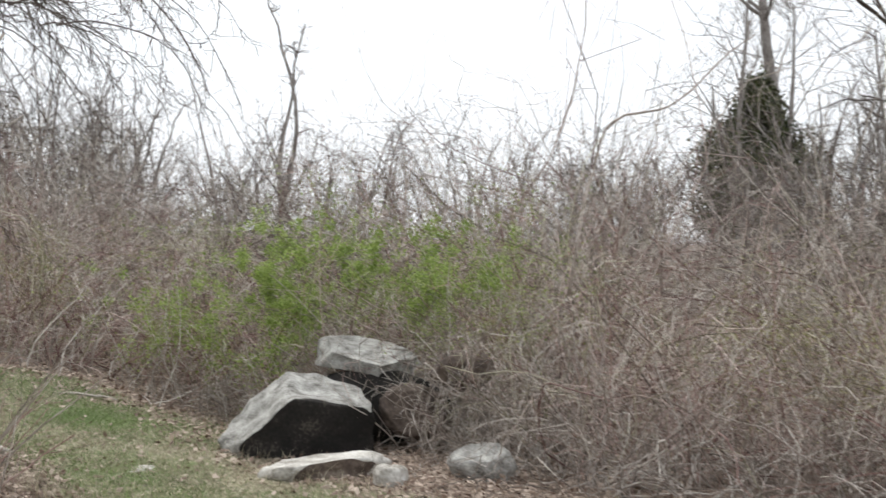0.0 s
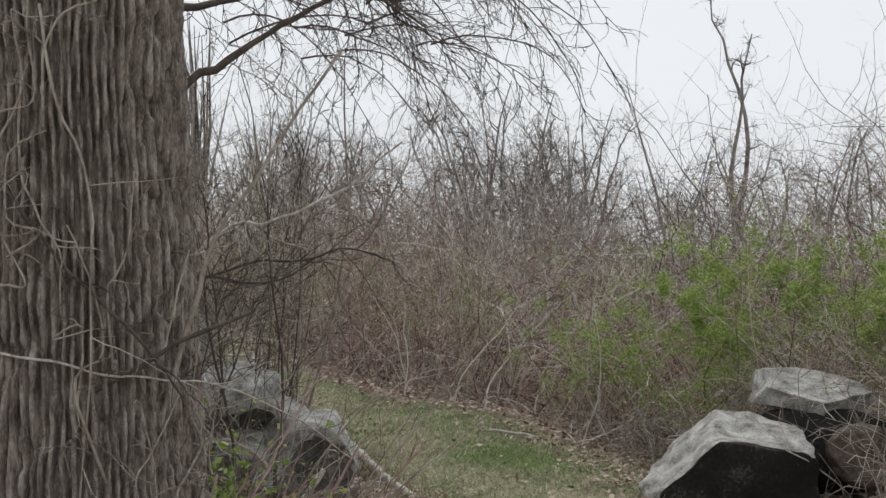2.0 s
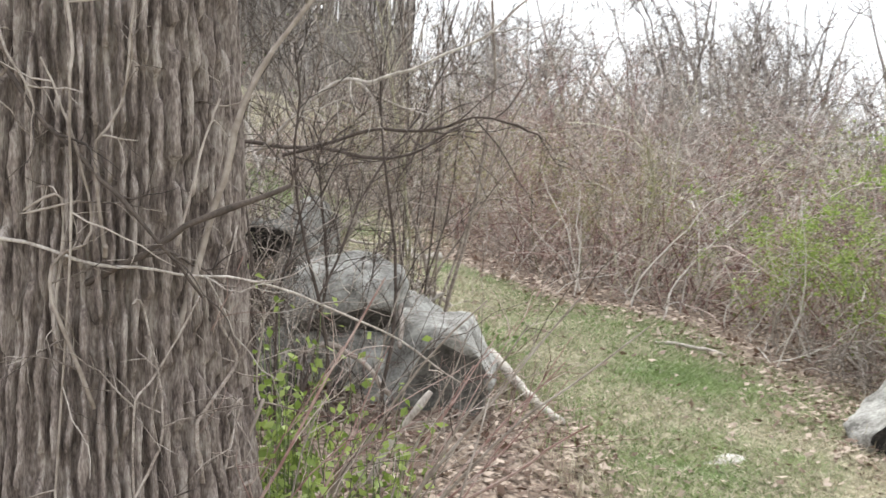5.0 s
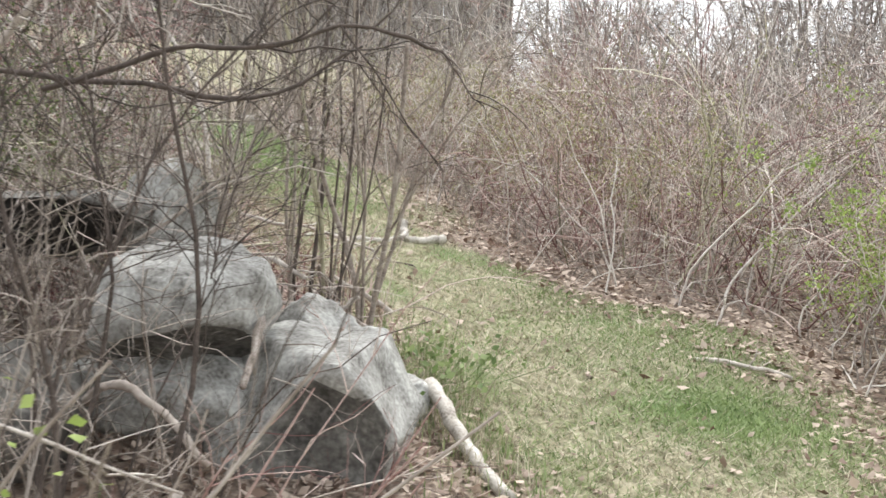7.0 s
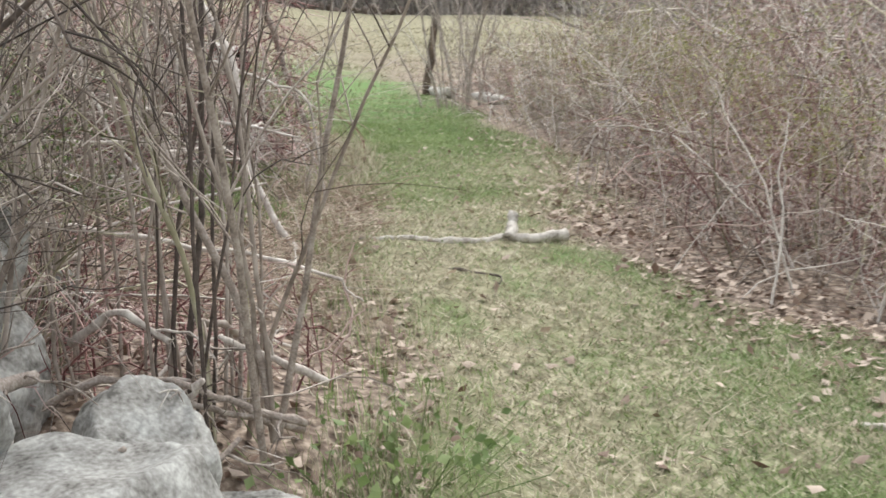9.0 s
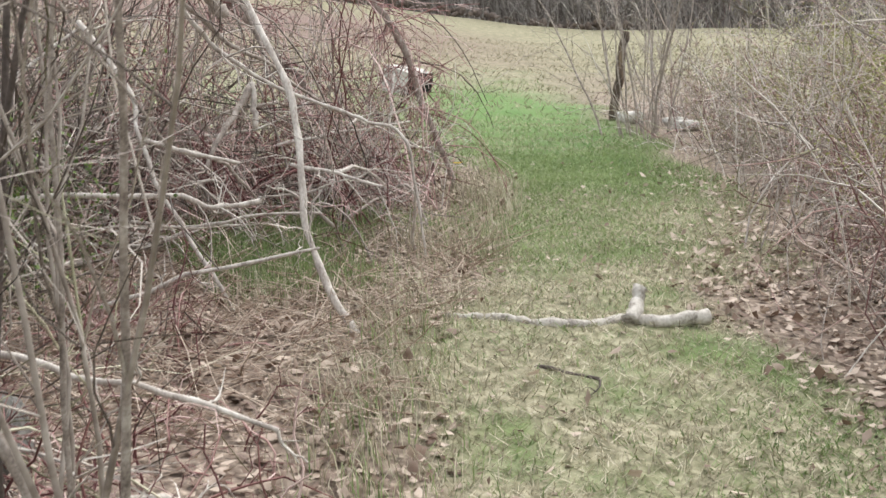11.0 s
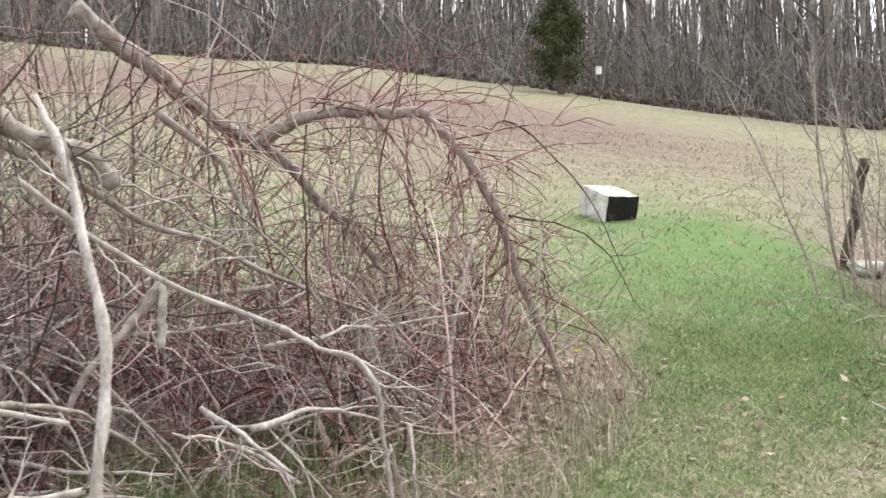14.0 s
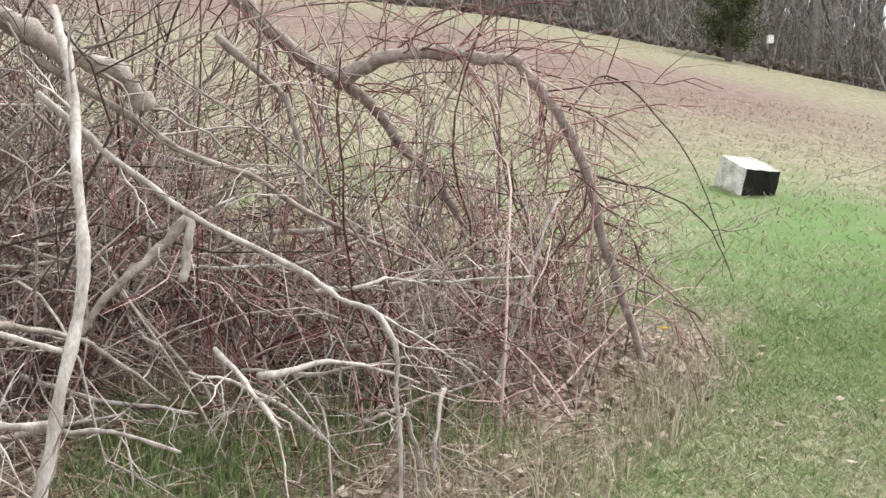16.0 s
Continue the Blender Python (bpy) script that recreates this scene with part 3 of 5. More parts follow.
def bare_tree(label, base, height, radius, seed, mat=TWIG, lean=(0, 0), limbs=9, spread_angle=0.7, first=0.25, twig_steps=(5, 6), droop=0.02, wiggle=0.09, name="bare_tree", category="tree"):
    """A leafless tree: tapered trunk, limbs, and a crown of finer and finer twigs."""
    rng = np.random.default_rng(seed)
    base = np.array(base, float)[None]
    trunk = grow(rng, base, np.array([[lean[0], lean[1], 1.0]]), height, 12, wiggle * 0.5, 0.03)
    root = tagged(new(name), label, category)
    root.location = base[0]
    tr = trunk - base[0]
    fast_mesh("trunk", *tubes(tr, taper(1, 13, radius, radius * 0.12), 8), mat, root, smooth=True)
    p, w, _, s = sprout(rng, tr, limbs, first, 0.97, spread_angle)
    a = grow(rng, p, w, height * 0.5 * (1.15 - s), 8, wiggle, 0.06)
    pieces = [tubes(a, taper(len(a), 9, radius * 0.4 * (1.1 - s), radius * 0.05), 4)]
    p, w, o, s2 = sprout(rng, a, twig_steps[0], 0.15, 1, 0.75)
    b = grow(rng, p, w, height * 0.2 * rng.uniform(0.5, 1.2, len(p)), 6, wiggle * 1.3, droop)
    pieces.append(ribbons(rng, b, radius * 0.075))
    p, w, o, s2 = sprout(rng, b, twig_steps[1], 0.1, 1, 0.7)
    c = grow(rng, p, w, height * 0.08 * rng.uniform(0.5, 1.3, len(p)), 2, wiggle * 1.6, droop)
    pieces.append(ribbons(rng, c, radius * 0.035))
    tagged(fast_mesh("crown", *join(pieces), mat, root), kind="stuff")
    return root


def cane_shrub(label, base, stems, height, seed, mat=CANE, spread_angle=0.35, radius=0.012, twigs=6, bend=-0.05, name="bare_shrub", width=0.25, steps=8, wiggle=0.07, fine=3, lean=(0, 0), bound=None):
    """A many-stemmed bare shrub: each thick stem is a part, the fine twigs another."""
    rng = np.random.default_rng(seed)
    root = tagged(new(name), label, "shrub")
    root.location = base
    off = rng.normal(0, width / 2, (stems, 2))
    pos = np.concatenate([off, np.full((stems, 1), -0.05)], 1)
    az = np.arctan2(off[:, 1], off[:, 0]) + rng.normal(0, 0.5, stems)
    tilt = np.abs(rng.normal(0, spread_angle, stems))
    way = np.stack([np.cos(az) * np.sin(tilt) + lean[0], np.sin(az) * np.sin(tilt) + lean[1], np.cos(tilt)], 1)
    length = height * rng.uniform(0.6, 1.1, stems)
    main = grow(rng, pos, way, length, steps, wiggle, bend)
    main = main[clear(main, base) & within(main, base, bound)]
    rad = radius * rng.uniform(0.5, 1.3, stems)
    for i in range(len(main)):
        fast_mesh("stem", *tubes(main[i:i + 1], taper(1, steps + 1, rad[i], rad[i] * 0.35), 6), mat, root, smooth=True)
    p, w, o, s = sprout(rng, main, twigs, 0.25, 1, 0.6)
    a = grow(rng, p, w, height * 0.3 * rng.uniform(0.4, 1.2, len(p)), 6, wiggle * 1.6, bend * 0.6)
    a = a[clear(a, base) & within(a, base, bound)]
    pieces = [tubes(a, taper(len(a), 7, radius * 0.33, radius * 0.13), 3)]
    p, w, o, s = sprout(rng, a, fine, 0.2, 1, 0.7)
    b = grow(rng, p, w, height * 0.12 * rng.uniform(0.4, 1.3, len(p)), 4, wiggle * 2, bend * 0.6)
    pieces.append(ribbons(rng, b, max(radius * 0.16, 0.0012)))
    tagged(fast_mesh("twigs", *join(pieces), mat, root), kind="stuff")
    return root


def thicket(label, places, heights, seed, mat, twigs=5, bend=-0.07, radius=0.0045, tilt=0.5, fine=2, name="bramble_thicket", wiggle=0.17, steps=6, thin=False, out=None, edge=0.12):
    """Brambles past counting: arching canes with side twigs, one mesh."""
    rng = np.random.default_rng(seed)
    n = len(places)
    pos = np.column_stack([places, land(places[:, 0], places[:, 1]) - 0.03])
    az, t = rng.uniform(0, 2 * np.pi, n), np.abs(rng.normal(0, tilt, n))
    way = np.stack([np.cos(az) * np.sin(t), np.sin(az) * np.sin(t), np.cos(t)], 1)
    if out is not None:
        way[:, :2] += out * 0.3
    length = heights * rng.uniform(0.6, 1.25, n)
    main = grow(rng, pos, way, length, steps, wiggle, bend * rng.uniform(-0.4, 2.0, n))
    ok = clear(main, room=1.1)
    if n < 1600:
        u = between(main[..., 0], main[..., 1]).reshape(n, -1)
        ok &= ~((u > edge) & (u < 0.97) & (main[..., 0] > -11) & (main[..., 1] > 8.3)).any(1)
    main, length, n = main[ok], length[ok], int(ok.sum())
    r = radius * rng.uniform(0.5, 1.5, n)
    pieces = [tubes(main, taper(n, steps + 1, r, r * 0.4), 3)]
    p, w, o, s = sprout(rng, main, twigs, 0.15, 1, 0.75)
    a = grow(rng, p, w, length[o] * 0.3 * rng.uniform(0.4, 1.3, len(p)), 3, wiggle * 1.6, -0.03)
    pieces.append(ribbons(rng, a, radius * 0.5) if thin else tubes(a, taper(len(a), 4, radius * 0.55, radius * 0.25), 3))
    if fine:
        p, w, o2, s = sprout(rng, a, fine, 0.2, 1, 0.8)
        b = grow(rng, p, w, length[o][o2] * 0.11 * rng.uniform(0.4, 1.3, len(p)), 2, wiggle * 1.6, 0)
        pieces.append(ribbons(rng, b, radius * 0.36))
    ob = tagged(fast_mesh(name, *join(pieces), mat), label, "brush", kind="stuff")
    return ob, main, a


def scatter(rng, n, box, keep):
    """Random x, y in box where keep(x, y) gives more than a random draw."""
    out = []
    while sum(map(len, out)) < n:
        p = rng.uniform((box[0], box[1]), (box[2], box[3]), (n * 2, 2))
        out.append(p[keep(p[:, 0], p[:, 1]) > rng.uniform(0, 1, len(p))])
    return np.concatenate(out)[:n]


# the thicket on the outer side of the path
def outer(x, y, lo, hi):
    """1 where a place lies between lo and hi metres outside the path's outer rim."""
    line = smooth_line(PATH_RIGHT[3:] + [(-14.3, 17.5)], 6)
    line = np.concatenate([[(7.0, 6.6), (3.0, 7.6), (1.3, 8.3), (0.55, 8.9)], [(-0.3, 10.1), (-1.7, 10.6)], line[12:]])
    d = np.full(len(x), 1e9)
    side = np.zeros(len(x))
    for p, q in zip(line, line[1:]):
        w = q - p
        u = np.clip(((x - p[0]) * w[0] + (y - p[1]) * w[1]) / (w @ w), 0, 1)
        dx, dy = x - p[0] - u * w[0], y - p[1] - u * w[1]
        r = np.hypot(dx, dy)
        s = np.sign(w[0] * dy - w[1] * dx)
        sel = r < d
        d[sel], side[sel] = r[sel], s[sel]
    d = d * -side
    return ((d > lo) & (d < hi)).astype(float)


def clumps(rng, count, stems, box, keep, tall, radius):
    """Stems in clumps: their places, their ways out from the clump's middle, their heights."""
    mid = scatter(rng, count, box, keep)
    own = np.repeat(np.arange(count), stems)
    off = rng.normal(0, 1, (len(own), 2))
    swell = (1 + 0.22 * wave(mid[:, 0] * 0.9, mid[:, 1] * 0.9, 21)) * rng.uniform(0.7, 1.2, count)
    swell *= 1 + 0.3 * np.exp(-((mid[:, 0] - 0.6) / 1.6) ** 2) - 0.15 * np.exp(-((mid[:, 0] + 3.2) / 1.6) ** 2)
    swell *= np.interp(mid[:, 0], [-13, -9, -5, 0, 7], [0.7, 0.85, 0.95, 1.0, 1.05])
    return mid[own] + off * radius, off, (tall * swell)[own]


rng = np.random.default_rng(11)
BRUSH_BOX = (-13.5, 6.5, 7, 24)
BRUSH = [  # from, to, clumps, stems, height, material, radius, side twigs, fine twigs, label
    (0.15, 1.0, 90, 8, 0.8, GREYBARK, 0.005, 4, 2, "low tangled dead bramble stems at the path's edge"),
    (0.5, 1.9, 95, 11, 1.7, REDCANE, 0.006, 6, 2, "dense reddish bare bramble canes, waist high"),
    (0.7, 2.3, 38, 10, 1.9, OLIVECANE, 0.0065, 6, 3, "olive-brown budding canes in clumps"),
    (1.0, 3.0, 75, 11, 2.4, CANE, 0.007, 7, 2, "tangled grey-brown bare canes, head high"),
    (2.2, 5.0, 70, 11, 2.9, REDCANE, 0.0075, 7, 2, "tall reddish bare brush behind the brambles"),
    (3.0, 7.0, 60, 11, 3.1, CANE, 0.008, 7, 2, "tall grey bare brush in clumps"),
    (5.0, 11.0, 80, 11, 3.6, TWIG, 0.009, 7, 2, "tall bare brown brush in the background"),
]
near_twigs = []
for k, (lo, hi, count, stems, tall, mat, rad, tw, fine, label) in enumerate(BRUSH):
    pts, ways, highs = clumps(rng, count, stems, BRUSH_BOX, lambda x, y: outer(x, y, lo + 0.15, hi), tall, 0.22 + 0.04 * k)
    ok = outer(pts[:, 0], pts[:, 1], 0.1, 60) > 0
    _, _, twig_lines = thicket(label, pts[ok], highs[ok], 30 + k, mat, twigs=tw, fine=fine, radius=rad, thin=k > 0, tilt=0.42, wiggle=0.26, bend=-0.1, steps=8, out=ways[ok])
    if 0 < k < 5:
        near_twigs.append(twig_lines.reshape(-1, 3))
near_twigs = np.concatenate(near_twigs)


def along_twigs(rng, count, mids, size, jitter=0.035):
    """Places on the brush's twigs, thick in soft patches round mids (place, reach)."""
    p = near_twigs
    w = sum(np.exp(-(((p - np.array(m)) / np.array(r)) ** 2).sum(1)) for m, r in mids)
    w = w * np.clip(0.6 + 0.8 * wave(p[:, 0] * 3, p[:, 2] * 4 + p[:, 1] * 2, 51), 0.03, 1) * np.clip(0.4 + wave(p[:, 0] * 9, p[:, 2] * 9 + 5 * p[:, 1], 53), 0.05, 1)
    c = p[rng.choice(len(p), count, p=w / w.sum())] + rng.normal(0, jitter, (count, 3))
    return leaf_cards(rng, c, size * rng.uniform(0.5, 1.3, count))


# pale arching dead canes laid over the brush
pts = scatter(rng, 420, BRUSH_BOX, lambda x, y: outer(x, y, 0.0, 1.3))
thicket("bleached dead canes arching over the brush", pts, rng.uniform(0.7, 1.7, 420), 41, PALE, twigs=2, bend=-0.16, radius=0.0065, tilt=0.6, fine=0, name="dead_canes")
pts = scatter(rng, 420, (-0.3, 7.0, 7, 12), lambda x, y: outer(x, y, -0.3, 2.0))
thicket("tangle of grey dead bramble stems", pts, np.full(420, 1.3), 42, GREYBARK, twigs=4, bend=-0.2, radius=0.006, tilt=0.8, fine=2, name="dead_canes", thin=True)

pts = scatter(rng, 520, (-4.5, 6.8, 7, 13), lambda x, y: outer(x, y, -0.1, 0.8))
thicket("curling bleached canes tangled over the brambles", pts, rng.uniform(0.7, 2.0, 520), 43, PALE, twigs=2, bend=-0.12, radius=0.0075, tilt=0.9, fine=0, name="dead_canes", wiggle=0.3, steps=9)

pts = rng.uniform((-1.6, 10.55), (0.9, 10.95), (170, 2))
thicket("drooping grey canes hanging over the stones", pts, rng.uniform(0.8, 1.5, 170), 44, GREYBARK, twigs=5, bend=-0.2, radius=0.005, tilt=1.0, fine=2, name="dead_canes", wiggle=0.25, thin=True)
pts = rng.uniform((-0.2, 9.1), (0.9, 9.7), (90, 2))
thicket("pale dead canes standing before the stones", pts, rng.uniform(0.6, 1.3, 90), 45, PALE, twigs=3, bend=-0.15, radius=0.006, tilt=0.9, fine=1, name="dead_canes", wiggle=0.25)

# fresh green leaves on the brush above the stones, olive buds elsewhere
tagged(fast_mesh("bush_leaves", *along_twigs(rng, 52000, [((-1.3, 11.4, 1.4), (1.3, 1.0, 0.55)), ((-2.3, 11.3, 1.1), (1.0, 0.8, 0.6)), ((-0.1, 11.4, 1.5), (0.9, 0.8, 0.5))], 0.026), GREENLEAF), "fresh light green leaves on a budding bush", "leaves", kind="stuff")
tagged(fast_mesh("bush_buds", *along_twigs(rng, 30000, [((-3.2, 12.2, 1.9), (1.6, 1.2, 0.5)), ((0.9, 9.8, 0.9), (0.9, 0.7, 0.4)), ((-5.2, 12.6, 1.6), (1.4, 0.8, 0.6)), ((-10.3, 15.6, 1.9), (1.2, 0.9, 0.7)), ((3.0, 9.0, 1.0), (1.4, 1.0, 0.5)), ((-7.6, 14.0, 1.9), (1.6, 0.9, 0.6))], 0.02, 0.05), OLIVELEAF), "olive spring buds scattered through the brush", "leaves", kind="stuff")

# ---- the big tree beside the path ----
def big_trunk():
    """Furrowed trunk: long interlaced ridges of bark on a tapering, flaring column."""
    na, nz, h = 640, 230, 4.2
    a = np.concatenate([np.linspace(-2.6, 1.6, na - 70, endpoint=False), np.linspace(1.6, 2 * np.pi - 2.6, 70, endpoint=False)])
    z = np.linspace(-0.15, h, nz)
    A, Zz = np.meshgrid(a, z, indexing="ij")
    r = 0.485 - 0.02 * Zz + 0.22 * np.exp(-(Zz + 0.1) / 0.28) * (0.65 + 0.35 * np.sin(A * 5 + 1.0))
    warp, chip = np.zeros(A.shape), np.zeros(A.shape)
    for i in range(na):
        cx, cy = math.cos(a[i]), math.sin(a[i])
        for k in range(nz):
            warp[i, k] = 0.06 * noise.noise(Vector((cx * 4, cy * 4, z[k] * 1.6))) + 0.022 * noise.noise(Vector((cx * 13, cy * 13, z[k] * 8))) + 0.006 * noise.noise(Vector((cx * 30, cy * 30, z[k] * 22)))
            chip[i, k] = noise.noise(Vector((cx * 9, cy * 9, z[k] * 7 + 40))) + 0.6 * noise.noise(Vector((cx * 24, cy * 24, z[k] * 16)))
    u = (A + warp) * 82 / (2 * np.pi)
    ridge = np.abs((u % 1) * 2 - 1)
    column = np.floor(u)
    broken = np.sin(Zz * (12 + 4 * np.sin(column * 7.7)) + column * 2.4 + 2 * np.sin(column * 1.3))
    depth = np.clip((0.68 - ridge) * 3.2, 0, 1) * np.clip(1.0 + chip * 0.3, 0.6, 1.1) * (1 - 0.65 * np.clip((broken - 0.75) * 6, 0, 1))
    grit = 0.003 * np.sin(u * 17 + Zz * 60) * np.sin(Zz * 83 + column)
    r = r + 0.05 * depth + grit + 0.012 * np.sin(A * 3 + Zz)
    lean = 0.03 * Zz
    verts = np.stack([r * np.cos(A) - lean * 0.2, r * np.sin(A) + lean * 0.1, Zz], -1).reshape(-1, 3)
    i = np.arange(na * nz).reshape(na, nz)
    j = np.roll(i, -1, axis=0)
    faces = np.stack([i[:, :-1], j[:, :-1], j[:, 1:], i[:, 1:]], -1).reshape(-1, 4)
    return verts, faces


TREE = Vector((-3.2, 4.83, float(land(-3.2, 4.83)) + 0.1))
big_tree = tagged(new("big_tree"), "massive old tree with deeply furrowed grey-brown bark", "tree")
big_tree.location = TREE
fast_mesh("trunk", *big_trunk(), BARK, big_tree, smooth=True)


def tree_limb(points, r0, r1, seed, twigs, tl, droop=-0.12):
    (v, f), line = limb([tuple(Vector(p) - TREE) for p in points], r0, r1, 8, seed=seed)
    ob = fast_mesh("limb", v, f, DARKBARK, big_tree, smooth=True)
    r = np.random.default_rng(seed)
    p, w, _, s = sprout(r, line[None], twigs, 0.2, 1, 0.8)
    a = grow(r, p, w, tl * r.uniform(0.4, 1.2, len(p)), 9, 0.24, droop * 0.7)
    a = a[clear(a, TREE, 0.9)]
    pieces = [tubes(a, taper(len(a), 10, r1 * 0.5, r1 * 0.2), 4)]
    p, w, _, s = sprout(r, a, 9, 0.1, 1, 0.8)
    b = grow(r, p, w, tl * 0.3 * r.uniform(0.3, 1.2, len(p)), 5, 0.25, droop * 0.5)
    pieces.append(tubes(b, taper(len(b), 6, r1 * 0.32, r1 * 0.12), 3))
    tagged(fast_mesh("twigs", *join(pieces), DARKBARK, ob), kind="stuff")


tree_limb([(-3.05, 5.2, 2.25), (-2.98, 5.45, 2.5), (-2.8, 5.75, 2.72), (-2.5, 6.1, 2.98), (-2.2, 6.5, 3.2)], 0.024, 0.008, 61, 16, 0.7)
tree_limb([(-3.2, 5.2, 2.95), (-3.0, 5.9, 3.2), (-2.6, 6.8, 3.4), (-2.1, 7.5, 3.4)], 0.028, 0.007, 62, 16, 0.8)
tree_limb([(-3.3, 5.2, 2.75), (-3.4, 6.0, 3.0), (-3.3, 6.9, 3.25), (-2.9, 7.6, 3.3)], 0.026, 0.007, 63, 16, 0.8)
tree_limb([(-3.4, 5.1, 3.4), (-3.6, 6.2, 3.7), (-3.5, 7.5, 3.7), (-3.1, 8.4, 3.3)], 0.034, 0.007, 64, 20, 1.0)
drng = np.random.default_rng(60)
for i in range(26):  # long shoots drooping from the limbs above
    x, y, z = drng.uniform(-3.3, -2.3), drng.uniform(5.6, 7.4), drng.uniform(2.75, 3.35)
    az = drng.uniform(-0.5, 1.6)
    shoot = grow(drng, np.array([(x, y, z)]), np.array([(math.cos(az), math.sin(az), 0.5)]), drng.uniform(0.8, 1.5), 11, 0.1, -0.17)[0] - np.array(TREE)
    ob = fast_mesh("shoot", *tubes(shoot[None], taper(1, 12, 0.0065, 0.002), 5), DARKBARK, big_tree, smooth=True)
    p, w, _, s = sprout(drng, shoot[None], 13, 0.1, 1, 0.7)
    a = grow(drng, p, w, drng.uniform(0.12, 0.45, len(p)), 7, 0.2, -0.1)
    p, w, _, s = sprout(drng, a, 4, 0.2, 1, 0.7)
    b = grow(drng, p, w, drng.uniform(0.04, 0.16, len(p)), 4, 0.25, -0.06)
    tagged(fast_mesh("twigs", *join([tubes(a, taper(len(a), 8, 0.003, 0.0014), 3), tubes(b, taper(len(b), 5, 0.0018, 0.001), 3)]), DARKBARK, ob), kind="stuff")

(v, f), top_line = limb([(0, 0, 4.1), (0.05, 0.1, 5.5), (-0.1, 0.25, 7.0), (0.1, 0.3, 9.0)], 0.45, 0.12, 14, seed=65, rough=0.04)
fast_mesh("upper_trunk", v, f, BARK, big_tree, smooth=True)
for i in range(7):
    t = i * 0.9
    d, z0 = Vector((math.cos(t), math.sin(t), 0)), 4.4 + i * 0.55
    tree_limb([tuple(TREE + Vector((0, 0.1, z0))), tuple(TREE + d * 1.0 + Vector((0, 0.1, z0 + 0.7))), tuple(TREE + d * 2.2 + Vector((0, 0, z0 + 1.2))), tuple(TREE + d * 3.4 + Vector((0, 0, z0 + 1.2)))], 0.11, 0.02, 66 + i, 16, 1.4, -0.05)

# stems and vines before the trunk
stick("sapling", "thin brown sapling leaning in front of the trunk", "sapling", [(-2.88, 4.72, 0.1), (-2.85, 4.73, 0.52), (-2.67, 4.81, 1.21), (-2.53, 4.86, 1.62), (-2.34, 5.04, 2.05), (-2.12, 5.26, 2.5)], 0.014, 0.006, TWIG, 71, 6, 0.5)
stick("broken_branch", "broken grey-brown branch with a pale torn end", "branch", [(-3.2, 4.35, 0.98), (-3.0, 4.45, 1.05), (-2.74, 4.57, 1.15), (-2.52, 4.68, 1.29), (-2.3, 4.8, 1.39)], 0.013, 0.008, DARKBARK, 72, 4, 0.25)
stick("vine", "long pale vine trailing past the trunk", "vine", [(-3.3, 4.2, 1.3), (-3.0, 4.36, 1.22), (-2.72, 4.55, 1.16), (-2.62, 4.85, 1.1), (-2.57, 5.6, 0.86), (-2.55, 6.1, 0.6)], 0.006, 0.003, PALE, 73, 6, 0.35)
stick("vine", "grey vine hanging against the bark", "vine", [(-3.05, 4.36, 2.35), (-3.04, 4.33, 1.96), (-2.95, 4.33, 1.79), (-2.88, 4.36, 1.64), (-2.87, 4.36, 1.4)], 0.006, 0.003, GREYBARK, 74, 4, 0.3)
stick("vine", "thin grey vine climbing the furrowed bark", "vine", [(-2.96, 4.36, 2.6), (-2.88, 4.36, 2.2), (-2.8, 4.4, 1.94), (-2.76, 4.42, 1.62), (-2.77, 4.42, 1.1), (-2.85, 4.4, 0.5), (-2.8, 4.4, 0.1)], 0.006, 0.003, TWIG, 75, 8, 0.3)
stick("vine", "dark vine crossing the trunk slantwise", "vine", [(-3.1, 4.3, 1.9), (-2.85, 4.4, 1.55), (-2.66, 4.55, 1.3), (-2.6, 4.75, 1.05)], 0.009, 0.004, DARKBARK, 76, 5, 0.3)
stick("fallen_branch", "dark dead branch lying by the tree's foot", "branch", [(-3.3, 4.4, 0.3), (-3.0, 4.6, 0.42), (-2.7, 4.85, 0.36), (-2.4, 5.2, 0.2)], 0.022, 0.012, DARKBARK, 77, 5, 0.3)
stick("fallen_branch", "pale broken stick standing out of the litter", "branch", [(-3.0, 6.1, 0.1), (-2.95, 6.15, 0.25), (-2.82, 6.3, 0.5)], 0.018, 0.013, PALE, 78)
vrng = np.random.default_rng(79)
for i in range(16):
    az, z0 = vrng.uniform(-2.2, 0.5), vrng.uniform(0.3, 2.2)
    pts = []
    for k in range(5):
        r = 0.56 + 0.04 * vrng.uniform() - 0.01 * z0
        pts.append((TREE.x + r * math.cos(az), TREE.y + r * math.sin(az), z0))
        az += vrng.uniform(-0.22, 0.3)
        z0 += vrng.uniform(-0.05, 0.38)
    stick("vine", "thin grey vine clinging to the furrowed trunk", "vine", pts, vrng.uniform(0.004, 0.008), 0.003, (GREYBARK, TWIG, TWIG)[i % 3], 400 + i, 5, 0.25)
for i, (x, y, h, st) in enumerate([(-2.75, 5.6, 1.3, 9), (-2.95, 6.3, 1.2, 8), (-2.55, 5.2, 0.9, 6), (-2.9, 5.0, 1.5, 6)]):
    cane_shrub("reddish-brown bare suckers growing at the tree's foot", (x, y, float(land(x, y))), st, h, 80 + i, REDCANE if i % 2 else TWIG, 0.4, 0.007, 5, -0.02, lean=(0.5, 0.22))
cane_shrub("dark tangled bare shrub beside the big tree", (-3.85, 6.45, 0.2), 8, 2.3, 90, DARKBARK, 0.18, 0.01, 14, -0.01, fine=7, wiggle=0.13, width=0.5, lean=(0.02, 0.12))
